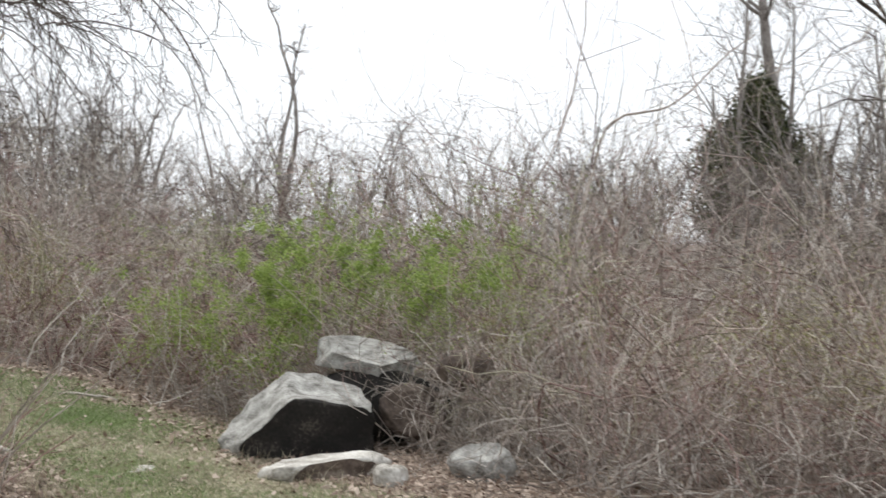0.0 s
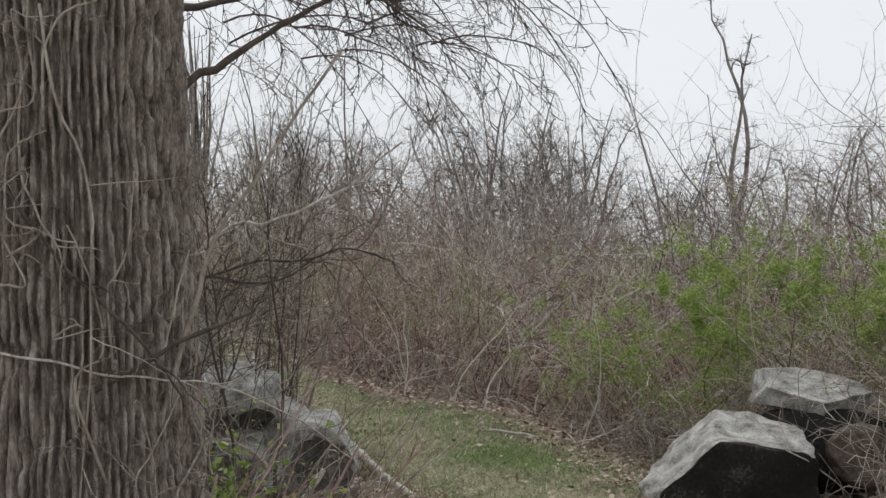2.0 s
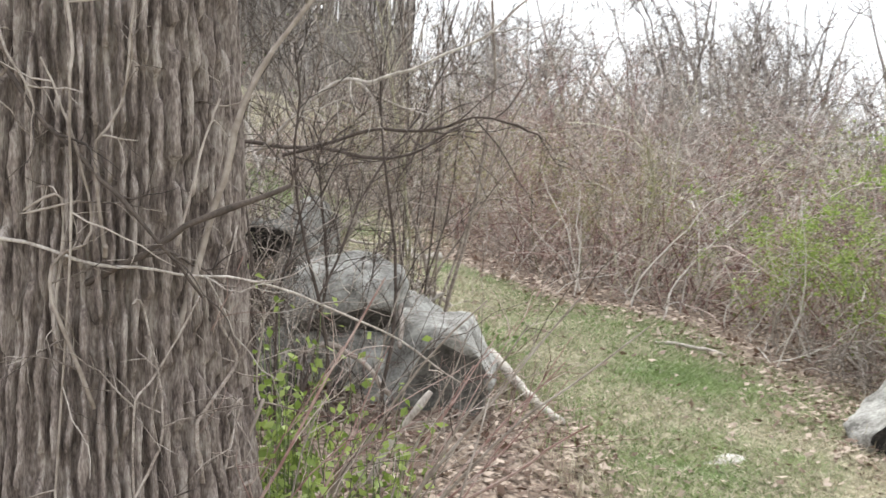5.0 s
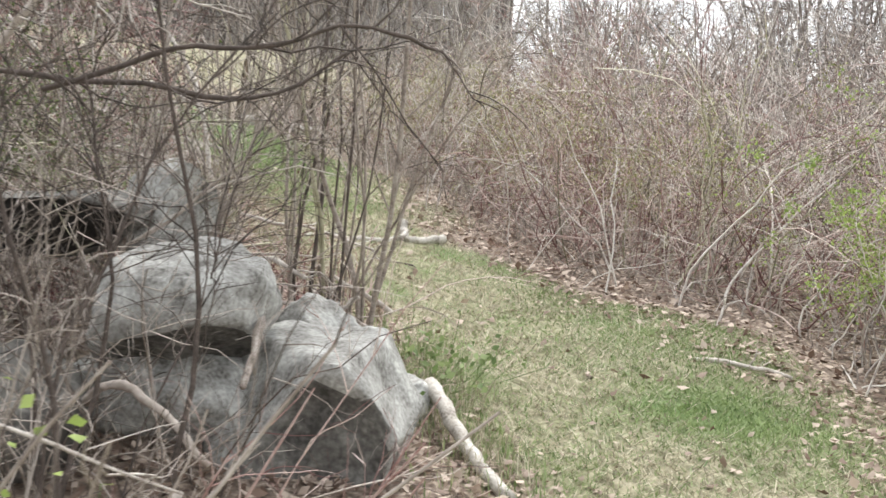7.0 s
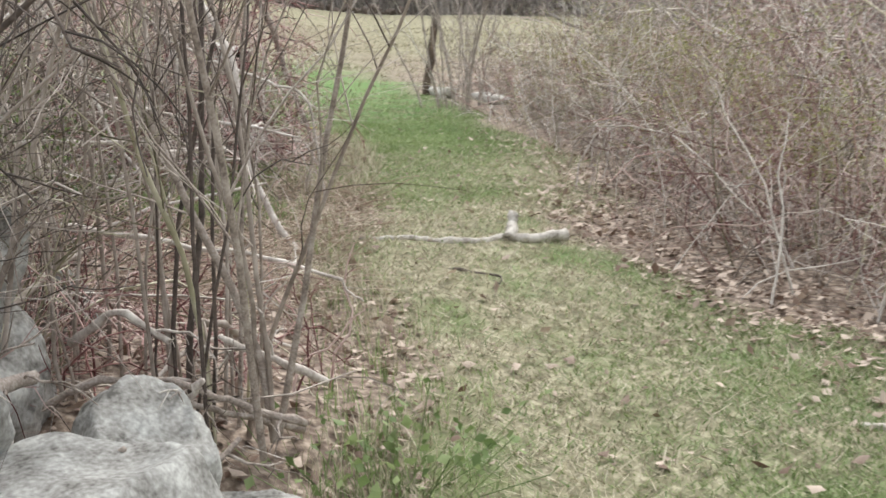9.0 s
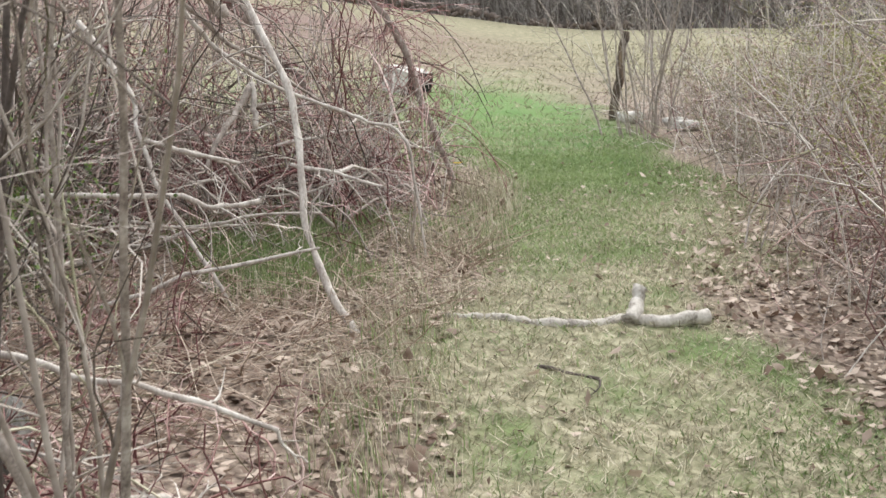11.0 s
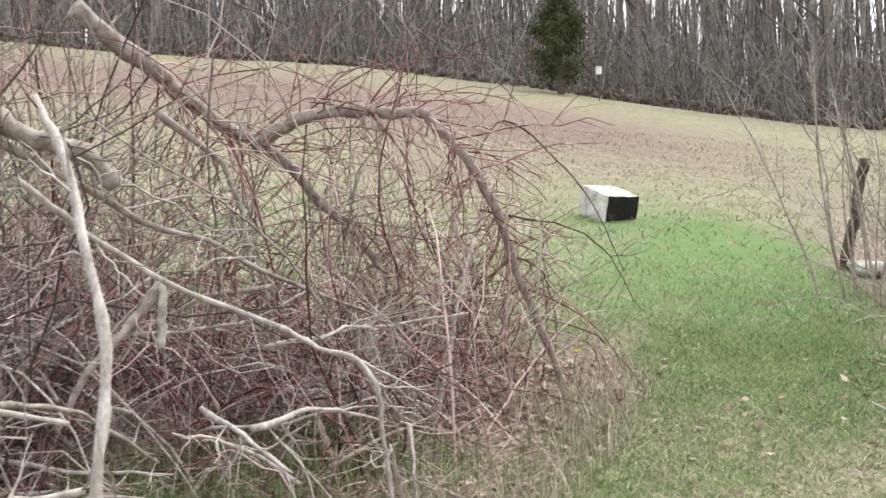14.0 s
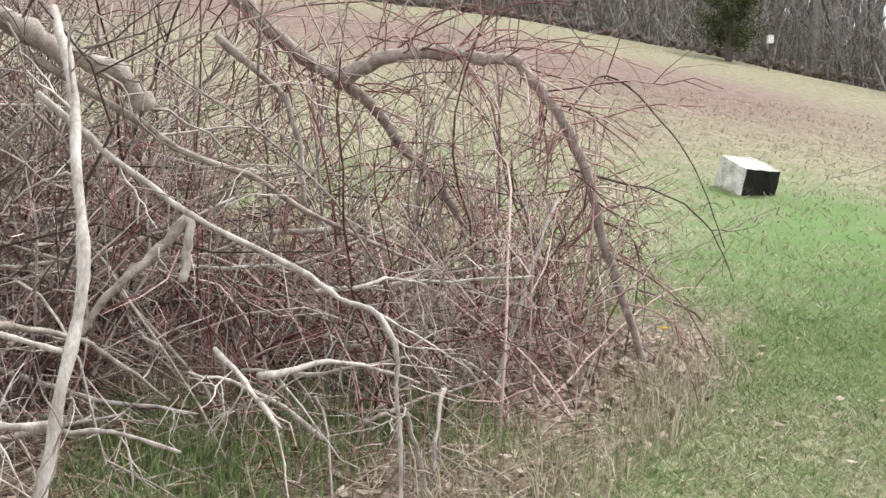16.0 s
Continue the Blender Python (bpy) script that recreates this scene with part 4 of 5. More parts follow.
cane_shrub("dark tangled bare shrub over the tumbled wall", (-4.9, 7.2, 0.5), 12, 2.4, 91, TWIG, 0.3, 0.01, 12, -0.03, fine=6, wiggle=0.11, width=0.6)
stick("bare_branch", "dark bare branch reaching out and drooping", "branch", [(-4.0, 6.7, 1.5), (-3.64, 6.95, 1.62), (-3.4, 7.1, 1.64), (-3.18, 7.3, 1.7), (-2.95, 7.45, 1.62)], 0.01, 0.005, DARKBARK, 92, 10, 0.5)
stick("bare_branch", "pale bare branch sweeping sideways", "branch", [(-3.9, 6.4, 1.5), (-3.52, 6.51, 1.83), (-3.29, 6.6, 1.85), (-3.07, 6.91, 2.01), (-2.72, 7.15, 2.33)], 0.011, 0.005, PALE, 93, 6, 0.4)
stick("bare_branch", "dark branch hanging over the path's side", "branch", [(-4.6, 6.6, 1.6), (-4.2, 7.1, 1.55), (-3.9, 7.5, 1.5), (-3.6, 7.8, 1.7)], 0.013, 0.005, DARKBARK, 94, 10, 0.5)

# ---- shrub of many thin stems beyond the wall ----
for base, stems, tall, seed, mat in [((-4.4, 8.48, 0.42), 7, 3.1, 100, GREYBARK), ((-4.48, 8.42, 0.42), 10, 3.0, 101, TWIG), ((-4.55, 8.5, 0.44), 6, 2.8, 102, OLIVECANE), ((-4.85, 8.2, 0.47), 7, 2.7, 103, TWIG), ((-4.45, 8.3, 0.42), 7, 2.8, 104, DARKBARK)]:
    cane_shrub("clump of tall thin bare stems leaning over the path's edge", base, stems, tall, seed, mat, 0.13, 0.014 if seed == 100 else 0.009, 7, 0.0, width=0.2, fine=4, wiggle=0.09, name="bare_shrub", lean=(0.13, 0.0), bound=(-2.8, 9.1, 0.23))
trng = np.random.default_rng(105)
for k, (count, tall, mat, tilt, rad) in enumerate([(300, 0.8, PILECANE, 1.2, 0.005), (130, 1.7, TWIG, 0.6, 0.006), (60, 1.3, PALE, 0.9, 0.006), (110, 1.3, OLIVECANE, 0.6, 0.005)]):
    pts = scatter(trng, count, (-7.2, 7.0, -4.9, 8.2), lambda x, y: (between(x, y) < -0.3) * (y < 8.1 - 0.25 * (-x - 5)) * (np.hypot(x + 5.2, y - 7.2) > 0.5))
    thicket(["low reddish brambles behind the bare stems", "bare brown brush behind the tall stems", "bleached canes behind the tall stems", "olive budding canes behind the tall stems"][k], pts, np.full(count, tall), 106 + k, mat, 6, -0.1, rad, tilt, 2, wiggle=0.26, steps=8, thin=True)

# ---- brush pile at the field's rim: arching limbs over reddish canes ----
stick("arched_branch", "thick grey bark-covered limb slanting down over the brush", "branch", [(-9.6, 9.6, 3.2), (-9.86, 9.96, 2.92), (-10.05, 10.17, 2.76), (-10.23, 10.43, 2.62), (-10.4, 10.75, 2.35), (-10.48, 10.98, 2.12), (-10.5, 11.2, 1.85)], 0.05, 0.02, GREYBARK, 110, 60, 0.9, 9, PILECANE, -0.07)
stick("arched_branch", "grey limb arching over and down into the litter", "branch", [(-10.2, 10.45, 2.58), (-10.06, 10.76, 2.71), (-10.1, 11.14, 2.76), (-10.15, 11.39, 2.72), (-10.1, 11.63, 2.47), (-10.1, 11.78, 2.22), (-10.2, 11.94, 1.77), (-10.25, 12.24, 1.02)], 0.04, 0.022, GREYBARK, 111, 90, 0.85, 9, PILECANE, -0.08)
stick("broken_limb", "thick broken limb with torn brown bark", "branch", [(-7.75, 9.2, 2.6), (-7.97, 9.45, 2.5), (-8.06, 9.59, 2.43), (-8.15, 9.8, 2.35), (-8.19, 9.9, 2.24)], 0.042, 0.034, GREYBARK, 112, 16, 0.5, 9, TWIG)
stick("broken_limb", "pale barkless pole standing slanted in the litter", "branch", [(-6.76, 10.04, 0.6), (-7.0, 9.92, 1.02), (-7.14, 9.93, 1.44), (-7.3, 9.91, 1.89), (-7.5, 9.82, 2.26), (-7.7, 9.7, 2.5)], 0.018, 0.015, PALE, 113, 5, 0.5, 9)
stick("dead_branch", "long grey dead branch sloping through the brush", "branch", [(-7.9, 9.6, 2.25), (-8.04, 9.78, 2.1), (-8.12, 10.0, 1.91), (-8.09, 10.37, 1.73), (-7.98, 10.61, 1.64), (-7.92, 10.79, 1.54), (-7.88, 10.84, 1.2), (-7.87, 10.86, 0.85)], 0.013, 0.007, PALE, 114, 7, 0.5)
stick("dead_branch", "pale dead branch slanting into the reddish canes", "branch", [(-8.0, 9.5, 2.4), (-8.24, 9.78, 2.24), (-8.52, 10.13, 2.05), (-8.8, 10.49, 1.88), (-9.1, 10.9, 1.7)], 0.015, 0.008, GREYBARK, 115, 9, 0.6)
stick("dead_branch", "short broken stub hanging from a dead branch", "branch", [(-8.27, 10.05, 1.88), (-8.25, 10.05, 1.76), (-8.23, 10.04, 1.63)], 0.02, 0.016, PALE, 116)
stick("dead_branch", "forked grey stick propped in the brush", "branch", [(-8.27, 10.04, 1.86), (-8.2, 9.93, 1.72), (-8.12, 9.8, 1.57), (-8.08, 9.7, 1.4)], 0.02, 0.012, GREYBARK, 117, 4, 0.3)
stick("dead_branch", "pale barkless log end sticking out of brush", "branch", [(-7.55, 9.3, 1.58), (-7.62, 9.55, 1.5), (-7.66, 9.78, 1.44)], 0.013, 0.01, PALE, 118)
stick("dead_branch", "curved grey branch hooking down", "branch", [(-9.0, 10.0, 2.62), (-9.13, 10.28, 2.39), (-9.12, 10.36, 2.17), (-9.1, 10.4, 1.9)], 0.018, 0.01, GREYBARK, 119, 5, 0.4)
stick("dead_branch", "straight pale stick leaning on the arched limb", "branch", [(-9.6, 11.3, 0.95), (-9.84, 11.5, 1.68), (-10.05, 11.65, 2.03)], 0.013, 0.008, PALE, 120, 2, 0.2)
stick("vine", "thin thorny vine arching out over the grass", "vine", [(-10.2, 11.7, 2.5), (-10.46, 11.94, 2.72), (-10.64, 12.26, 2.55), (-10.61, 12.51, 2.24), (-10.59, 12.7, 1.8)], 0.006, 0.003, DARKBARK, 121, 6, 0.15)
stick("vine", "dark thin vine hanging at the brush's edge", "vine", [(-10.25, 11.73, 2.19), (-10.4, 12.2, 2.1), (-10.6, 12.58, 1.95), (-10.7, 12.8, 1.6)], 0.007, 0.003, DARKBARK, 122, 6, 0.25)
stick("dead_branch", "long pale branch arching low over dead leaves", "branch", [(-7.6, 8.2, 1.2), (-7.58, 8.52, 1.29), (-7.52, 8.83, 1.34), (-7.42, 9.37, 1.32), (-7.47, 9.59, 1.23), (-7.52, 9.84, 1.25)], 0.018, 0.011, PALE, 123, 5, 0.4)
stick("dead_branch", "pale stick lying across the litter", "branch", [(-7.3, 8.8, 0.75), (-7.22, 9.12, 0.88), (-7.05, 9.54, 0.98), (-6.87, 9.91, 1.04)], 0.013, 0.007, PALE, 124, 3, 0.3)
stick("dead_branch", "pale branch rising steeply from the brush", "branch", [(-7.9, 8.1, 1.3), (-8.04, 8.44, 1.62), (-8.2, 8.79, 1.93), (-8.36, 9.17, 2.21)], 0.014, 0.009, PALE, 125, 4, 0.4)
stick("dead_branch", "forked pale branch bending down to the ground", "branch", [(-8.36, 9.16, 2.24), (-8.08, 9.36, 1.83), (-7.86, 9.33, 1.58), (-7.57, 9.5, 1.06), (-7.4, 9.6, 0.8)], 0.014, 0.009, PALE, 126, 6, 0.4)
srng = np.random.default_rng(130)
for i in range(52):
    x, y = srng.uniform(-9.9, -7.6), srng.uniform(8.2, 11.0)
    if between([x], [y])[0] > -0.2:
        continue
    a, l = srng.uniform(0, 6.28), srng.uniform(0.5, 1.1)
    z = float(land(x, y)) + srng.uniform(0.05, 0.75)
    dx, dy, dz = math.cos(a) * l / 2, math.sin(a) * l / 2, srng.uniform(-0.2, 0.35)
    stick("dead_branch", "pale dead branch tangled in the brush pile", "branch", [(x - dx, y - dy, z - dz / 2), (x, y, z + srng.uniform(-0.06, 0.1)), (x + dx, y + dy, z + dz)], srng.uniform(0.008, 0.015), 0.005, PALE if i % 3 else GREYBARK, 131 + i, 4, 0.35)


def inner(x, y):
    """Brush on the inner side of the path, past the wall."""
    u = between(x, y)
    return (u < -0.2 - 0.06 * wave(x * 2, y * 2, 15)) * (x < -8.85 + 0.3 * wave(y * 3, x, 16))


for k, (count, tall, mat, tilt, rad) in enumerate([(700, 1.2, PILECANE, 1.35, 0.0055), (170, 1.5, DARKBARK, 1.3, 0.006), (110, 1.8, PILECANE, 0.9, 0.006), (360, 1.4, PALE, 1.35, 0.0055), (170, 2.4, GREYBARK, 0.8, 0.008), (170, 2.2, PILECANE, 0.9, 0.0075)]):
    pts = scatter(srng, count, (-11.6, 7.6, -8.2, 12.2), inner)
    thicket(["low red-brown bramble canes heaped at the field's rim", "tangled mauve canes in the brush pile", "upright reddish canes in the brush pile", "bleached dead canes strewn through the brush", "long grey canes arching through the brush pile", "long reddish canes arching through the brush pile"][k], pts, np.full(count, tall), 440 + k, mat, 4, -0.1 if k < 4 else -0.2, rad, tilt, 3 if k < 3 else 1, "bramble_thicket", 0.28 if k < 4 else 0.12, 8 if k < 4 else 11, thin=k < 4, edge=-0.12)
pts = scatter(srng, 800, (-13, 3.5, -5.3, 8.7), lambda x, y: (np.hypot(x + 5.5, y - 8) > 0.6) * np.where(x > -7.6, y < 7.6, 1.0))
thicket("bare brown brush behind the tumbled wall", pts, 1.9 + 0.4 * wave(pts[:, 0], pts[:, 1], 17), 145, TWIG, 6, -0.06, 0.006, 0.45, 2, thin=True)
for k, (count, tall, mat, tilt) in enumerate([(330, 2.3, TWIG, 0.5), (260, 1.8, PILECANE, 0.8), (200, 2.2, DARKBARK, 0.5)]):
    pts = scatter(srng, count, (-13.5, 6.0, -8.6, 9.5), lambda x, y: (y < 9.6 - 0.12 * (-x - 8.6)) * 1.0)
    thicket(["dense bare brown brush behind the brush pile", "wine-red canes filling the brush behind the pile", "dark tangled stems behind the brush pile"][k], pts, tall * (1 + 0.2 * wave(pts[:, 0], pts[:, 1], 18)), 147 + k, mat, 7, -0.1, 0.007, tilt, 2, wiggle=0.26, steps=8, thin=True, edge=-0.2)
pts = scatter(srng, 260, (-7.4, 8.0, -4.7, 9.3), lambda x, y: (between(x, y) < -0.12) * np.clip(0.5 + wave(x * 2, y * 2, 19), 0.1, 1))
thicket("low wine-red canes over the leaf litter", pts, np.full(260, 0.55), 150, PILECANE, 5, -0.12, 0.0045, 1.3, 2, wiggle=0.28, steps=7, thin=True, edge=-0.05)
pts = scatter(srng, 260, (-5.6, 5.4, -3.6, 7.2), lambda x, y: np.ones(len(x)))
thicket("thin brown suckers among the wall's stones", pts, np.full(260, 1.1), 146, TWIG, 5, -0.08, 0.004, 0.6, 2)
for x, y, z, r, n in [(-7.75, 8.25, 1.35, 0.25, 2200), (-6.7, 8.0, 1.45, 0.4, 4200), (-7.1, 8.6, 1.25, 0.25, 1800), (-5.9, 7.4, 1.6, 0.45, 3000)]:
    c = srng.normal(0, 1, (n, 3)) * (r, r, r * 0.7) + (x, y, z)
    tagged(fast_mesh("bush_leaves", *leaf_cards(srng, c, 0.022 * srng.uniform(0.5, 1.2, n)), SHRUBGREEN), "small green leaves in the brush", "leaves", kind="stuff")

# ---- wood lying on the path ----
log_line = [(-6.92, 10.5, 0.66), (-6.72, 10.64, 0.65), (-6.52, 10.78, 0.63), (-6.42, 10.98, 0.62), (-6.42, 11.18, 0.6), (-6.3, 11.32, 0.6), (-6.25, 11.55, 0.6)]
log = tagged(new("fallen_log"), "bleached crooked log with an upright stub, across the path", "log")
(v, f), _ = limb(log_line, 0.02, 0.036, 9, seed=150, rough=0.08)
fast_mesh("stem", v, f, WHITEWOOD, log, smooth=True)
(v, f), _ = limb([(-6.36, 11.2, 0.61), (-6.42, 11.28, 0.67), (-6.46, 11.33, 0.74)], 0.038, 0.03, 9, seed=151)
fast_mesh("stub", v, f, WHITEWOOD, log, smooth=True)
stick("fallen_branch", "thin brown stick lying on the grass", "branch", [(-6.15, 10.45, 0.53), (-6.0, 10.56, 0.53), (-5.85, 10.7, 0.49)], 0.012, 0.008, DARKBARK, 152, 2, 0.15)
stick("fallen_branch", "pale stick lying at the path's edge", "branch", [(-3.6, 10.55, 0.12), (-3.4, 10.63, 0.12), (-3.1, 10.75, 0.05)], 0.017, 0.01, PALE, 153, 3, 0.12)
stick("fallen_log", "white-barked log propped against the low stones", "log", [(-3.78, 8.4, 0.3), (-3.55, 8.27, 0.2), (-3.35, 8.15, 0.1), (-3.08, 8.03, 0.02)], 0.036, 0.026, WHITEWOOD, 154, 0, rough=0.04)
stick("dead_branch", "grey-brown broken branch draped over the boulders", "branch", [(-4.05, 7.75, 0.76), (-3.9, 7.55, 0.76), (-3.75, 7.4, 0.66), (-3.62, 7.2, 0.5)], 0.022, 0.013, GREYBARK, 155, 5, 0.3)
stick("dead_branch", "curved pale root arching out of the litter", "branch", [(-4.2, 6.9, 0.35), (-3.9, 6.85, 0.52), (-3.65, 6.85, 0.5), (-3.5, 6.95, 0.3)], 0.018, 0.012, TWIG, 156, 2, 0.2)
stick("dead_branch", "long thin branch crossing behind the stems", "branch", [(-5.6, 7.9, 1.1), (-5.2, 8.4, 1.0), (-4.9, 8.75, 0.9), (-4.7, 9.05, 0.78)], 0.012, 0.007, PALE, 157, 4, 0.3)
stick("dead_branch", "pale arched stick at the stems' foot", "branch", [(-4.75, 8.3, 0.5), (-4.85, 8.5, 0.6), (-4.95, 8.75, 0.6), (-5.0, 9.0, 0.5)], 0.011, 0.007, PALE, 158, 1, 0.2)
for i in range(14):
    x, y = srng.uniform(-4.9, -4.0), srng.uniform(7.2, 8.6)
    a, l, z = srng.uniform(0, 6.28), srng.uniform(0.3, 0.6), float(land(x, y)) + srng.uniform(0.12, 0.4)
    dx, dy = math.cos(a) * l / 2, math.sin(a) * l / 2
    stick("dead_branch", "broken dead stick caught among the boulders", "branch", [(x - dx, y - dy, z - 0.1), (x, y, z), (x + dx, y + dy, z + srng.uniform(-0.1, 0.15))], 0.014, 0.008, (PALE, TWIG, GREYBARK)[i % 3], 160 + i, 2, 0.2)
stick("dead_branch", "two pale dead canes leaning out of the brush", "branch", [(-3.9, 11.4, 0.1), (-3.92, 11.75, 0.44), (-3.68, 12.1, 0.85), (-3.5, 12.4, 1.1)], 0.01, 0.006, PALE, 175, 2, 0.3)
stick("bare_branch", "bare branch rising from the brush and bending", "branch", [(0.95, 8.9, 1.2), (1.0, 8.88, 1.66), (1.18, 9.38, 2.23), (1.43, 9.38, 2.68), (1.97, 9.88, 2.9), (2.57, 10.38, 3.42), (2.78, 10.38, 3.6)], 0.016, 0.005, GREYBARK, 176, 9, 0.5)

# leaning fence post
post = tagged(new("fence_post"), "weathered dark fence post leaning over", "fence post")
post.location = (-13.8, 16.0, float(land(-13.8, 16.0)) - 0.15)
(v, f), _ = limb([(0, 0, 0), (0.02, 0.07, 0.4), (0.05, 0.14, 0.8), (0.08, 0.22, 1.2)], 0.055, 0.048, 10, seed=180, rough=0.05)
fast_mesh("stake", v, f, POSTWOOD, post, smooth=True)
cane_shrub("slim upright bare stems beside the fence post", (-12.4, 15.5, float(land(-12.4, 15.5))), 16, 2.0, 181, GREYBARK, 0.2, 0.014, 7, 0.0, width=0.35)
cane_shrub("slim upright bare stems beside the fence post", (-12.9, 16.3, float(land(-12.9, 16.3))), 9, 1.5, 182, TWIG, 0.3, 0.01, 6, 0.0, width=0.35)


# ---- grass, dead leaves ----
def on_land(p, up=0.0):
    return np.column_stack([p, land(p[:, 0], p[:, 1]) + up])


grng = np.random.default_rng(200)
GRASS_BOX = (-15, 7.0, 0.5, 17)
green_patch = lambda x, y: np.clip(0.45 + 0.9 * wave(x * 1.3, y * 1.3, 61), 0.08, 1) * np.interp(-x, [1, 5, 8, 11], [0.4, 0.55, 0.9, 1]) + 0.8 * np.exp(-((x + 3.05) ** 2 + (y - 9.8) ** 2) / 0.2)
p = scatter(grng, 95000, GRASS_BOX, lambda x, y: lawn_mask(x, y) * green_patch(x, y) * np.interp(x, [-15, -9], [0, 1]))
tagged(fast_mesh("grass", *short_blades(grng, on_land(p), grng.uniform(0.015, 0.042, len(p)), grng.uniform(0.004, 0.009, len(p)), 1.8), GRASS), "short green spring grass on the path", "grass", kind="stuff")
p = scatter(grng, 65000, GRASS_BOX, lambda x, y: lawn_mask(x, y) * (1.1 - green_patch(x, y)) * np.interp(x, [-15, -9], [0, 1]))
tagged(fast_mesh("grass", *short_blades(grng, on_land(p), grng.uniform(0.015, 0.05, len(p)), grng.uniform(0.003, 0.008, len(p)), 2.4), DRYGRASS), "dry straw-coloured grass on the path", "grass", kind="stuff")


def rim(x, y):
    """Close to either rim of the path."""
    u = between(x, y)
    return np.clip(1 - np.abs(u + 0.05) / 0.2, 0, 1) + np.clip(1 - np.abs(u - 1.0) / 0.32, 0, 1)


p = scatter(grng, 1300, (-11, 7, 0, 15), lambda x, y: rim(x, y) * (between(x, y) < 0.5) * np.clip(0.1 + wave(x * 2, y * 2, 63), 0, 1))
tagged(fast_mesh("grass_tufts", *blades(grng, on_land(p), grng.uniform(0.05, 0.15, len(p)), grng.uniform(0.003, 0.007, len(p)), 0.8), GRASS), "longer green grass tufts along the path's edge", "grass", kind="stuff")
p = scatter(grng, 5200, (-11, 7, 0, 15), lambda x, y: rim(x, y) * np.where(between(x, y) < 0.5, 0.9, 0.2) * np.clip(0.3 + wave(x * 2.5, y * 2.5, 71), 0, 1))
tagged(fast_mesh("dry_grass_tufts", *blades(grng, on_land(p), grng.uniform(0.04, 0.17, len(p)), grng.uniform(0.002, 0.005, len(p)), 1.5), DRYGRASS), "dry dead grass stalks along the path's edge", "grass", kind="stuff")
p = scatter(grng, 26000, (-32, 8, -13, 30), lambda x, y: np.clip((-x - 13) / 3, 0, 1) * np.clip((-x - 2 - y * 0.5) / 6, 0, 1))
tagged(fast_mesh("field_grass", *short_blades(grng, on_land(p), grng.uniform(0.03, 0.08, len(p)), grng.uniform(0.012, 0.024, len(p)), 2.0), FIELDGRASS), "tall tan dry grass on the open field", "grass", kind="stuff")
p = scatter(grng, 9000, (-19, 9, -10, 18), lambda x, y: np.clip((-x - 10) / 2, 0, 1) * np.clip(wave(x * 0.8, y * 0.8, 64) + 0.4, 0, 1) * (y < 16.2 - 0.5 * (x + 14)))
tagged(fast_mesh("field_grass", *short_blades(grng, on_land(p), grng.uniform(0.03, 0.08, len(p)), grng.uniform(0.007, 0.013, len(p)), 1.5), GRASS), "fresh green grass where the field begins", "grass", kind="stuff")


def litter_mask(x, y):
    return np.clip(0.95 - lawn_mask(x, y) + 0.7 * rim(x, y), 0.06, 1) * np.clip(0.75 + 0.5 * wave(x * 2, y * 2, 66), 0.1, 1)


p = scatter(grng, 60000, (-11, 4.5, 2.0, 14.5), litter_mask)
q = grng.uniform(0, 1, len(p))
tagged(fast_mesh("leaf_litter", *leaf_cards(grng, on_land(p, 0.0) + np.column_stack([np.zeros((len(p), 2)), q * 0.03 + 0.005]), 0.03 + 0.05 * grng.uniform(0, 1, len(p)) ** 2, 0.65), LITTER), "curled brown dead leaves covering the ground", "leaves", kind="stuff")
p = scatter(grng, 6000, (-9.9, 9.6, -7.6, 12.0), lambda x, y: (between(x, y) < 0.1) * np.clip(0.15 + wave(x * 3, y * 3, 73), 0, 1))
tagged(fast_mesh("grass_tufts", *blades(grng, on_land(p), grng.uniform(0.06, 0.2, len(p)), grng.uniform(0.003, 0.007, len(p)), 0.8), GRASS), "tufts of fresh grass before the brush pile", "grass", kind="stuff")
p = scatter(grng, 3000, (-10.6, 9.6, -7.4, 12.4), lambda x, y: (between(x, y) < 0.12) * np.clip(0.35 + wave(x * 3, y * 3, 74), 0, 1))
tagged(fast_mesh("dry_grass_tufts", *blades(grng, on_land(p), grng.uniform(0.05, 0.2, len(p)), grng.uniform(0.003, 0.006, len(p)), 1.6), DRYGRASS), "straw-coloured dead grass before the brush pile", "grass", kind="stuff")
# dead stalks lying in the litter before the brush pile
p = scatter(grng, 2600, (-9.6, 8.0, -5.8, 11.5), lambda x, y: (between(x, y) < 0.02) * 1.0)
pos = on_land(p, 0.01)
az = grng.uniform(0, 6.28, len(p))
a = grow(grng, pos, np.column_stack([np.cos(az), np.sin(az), grng.uniform(0.0, 0.8, len(p))]), grng.uniform(0.12, 0.5, len(p)), 3, 0.12, -0.1)
tagged(fast_mesh("dead_stalks", *tubes(a, taper(len(a), 4, 0.003, 0.002), 3), STALK), "broken straw-coloured stalks strewn over the litter", "stalks", kind="stuff")

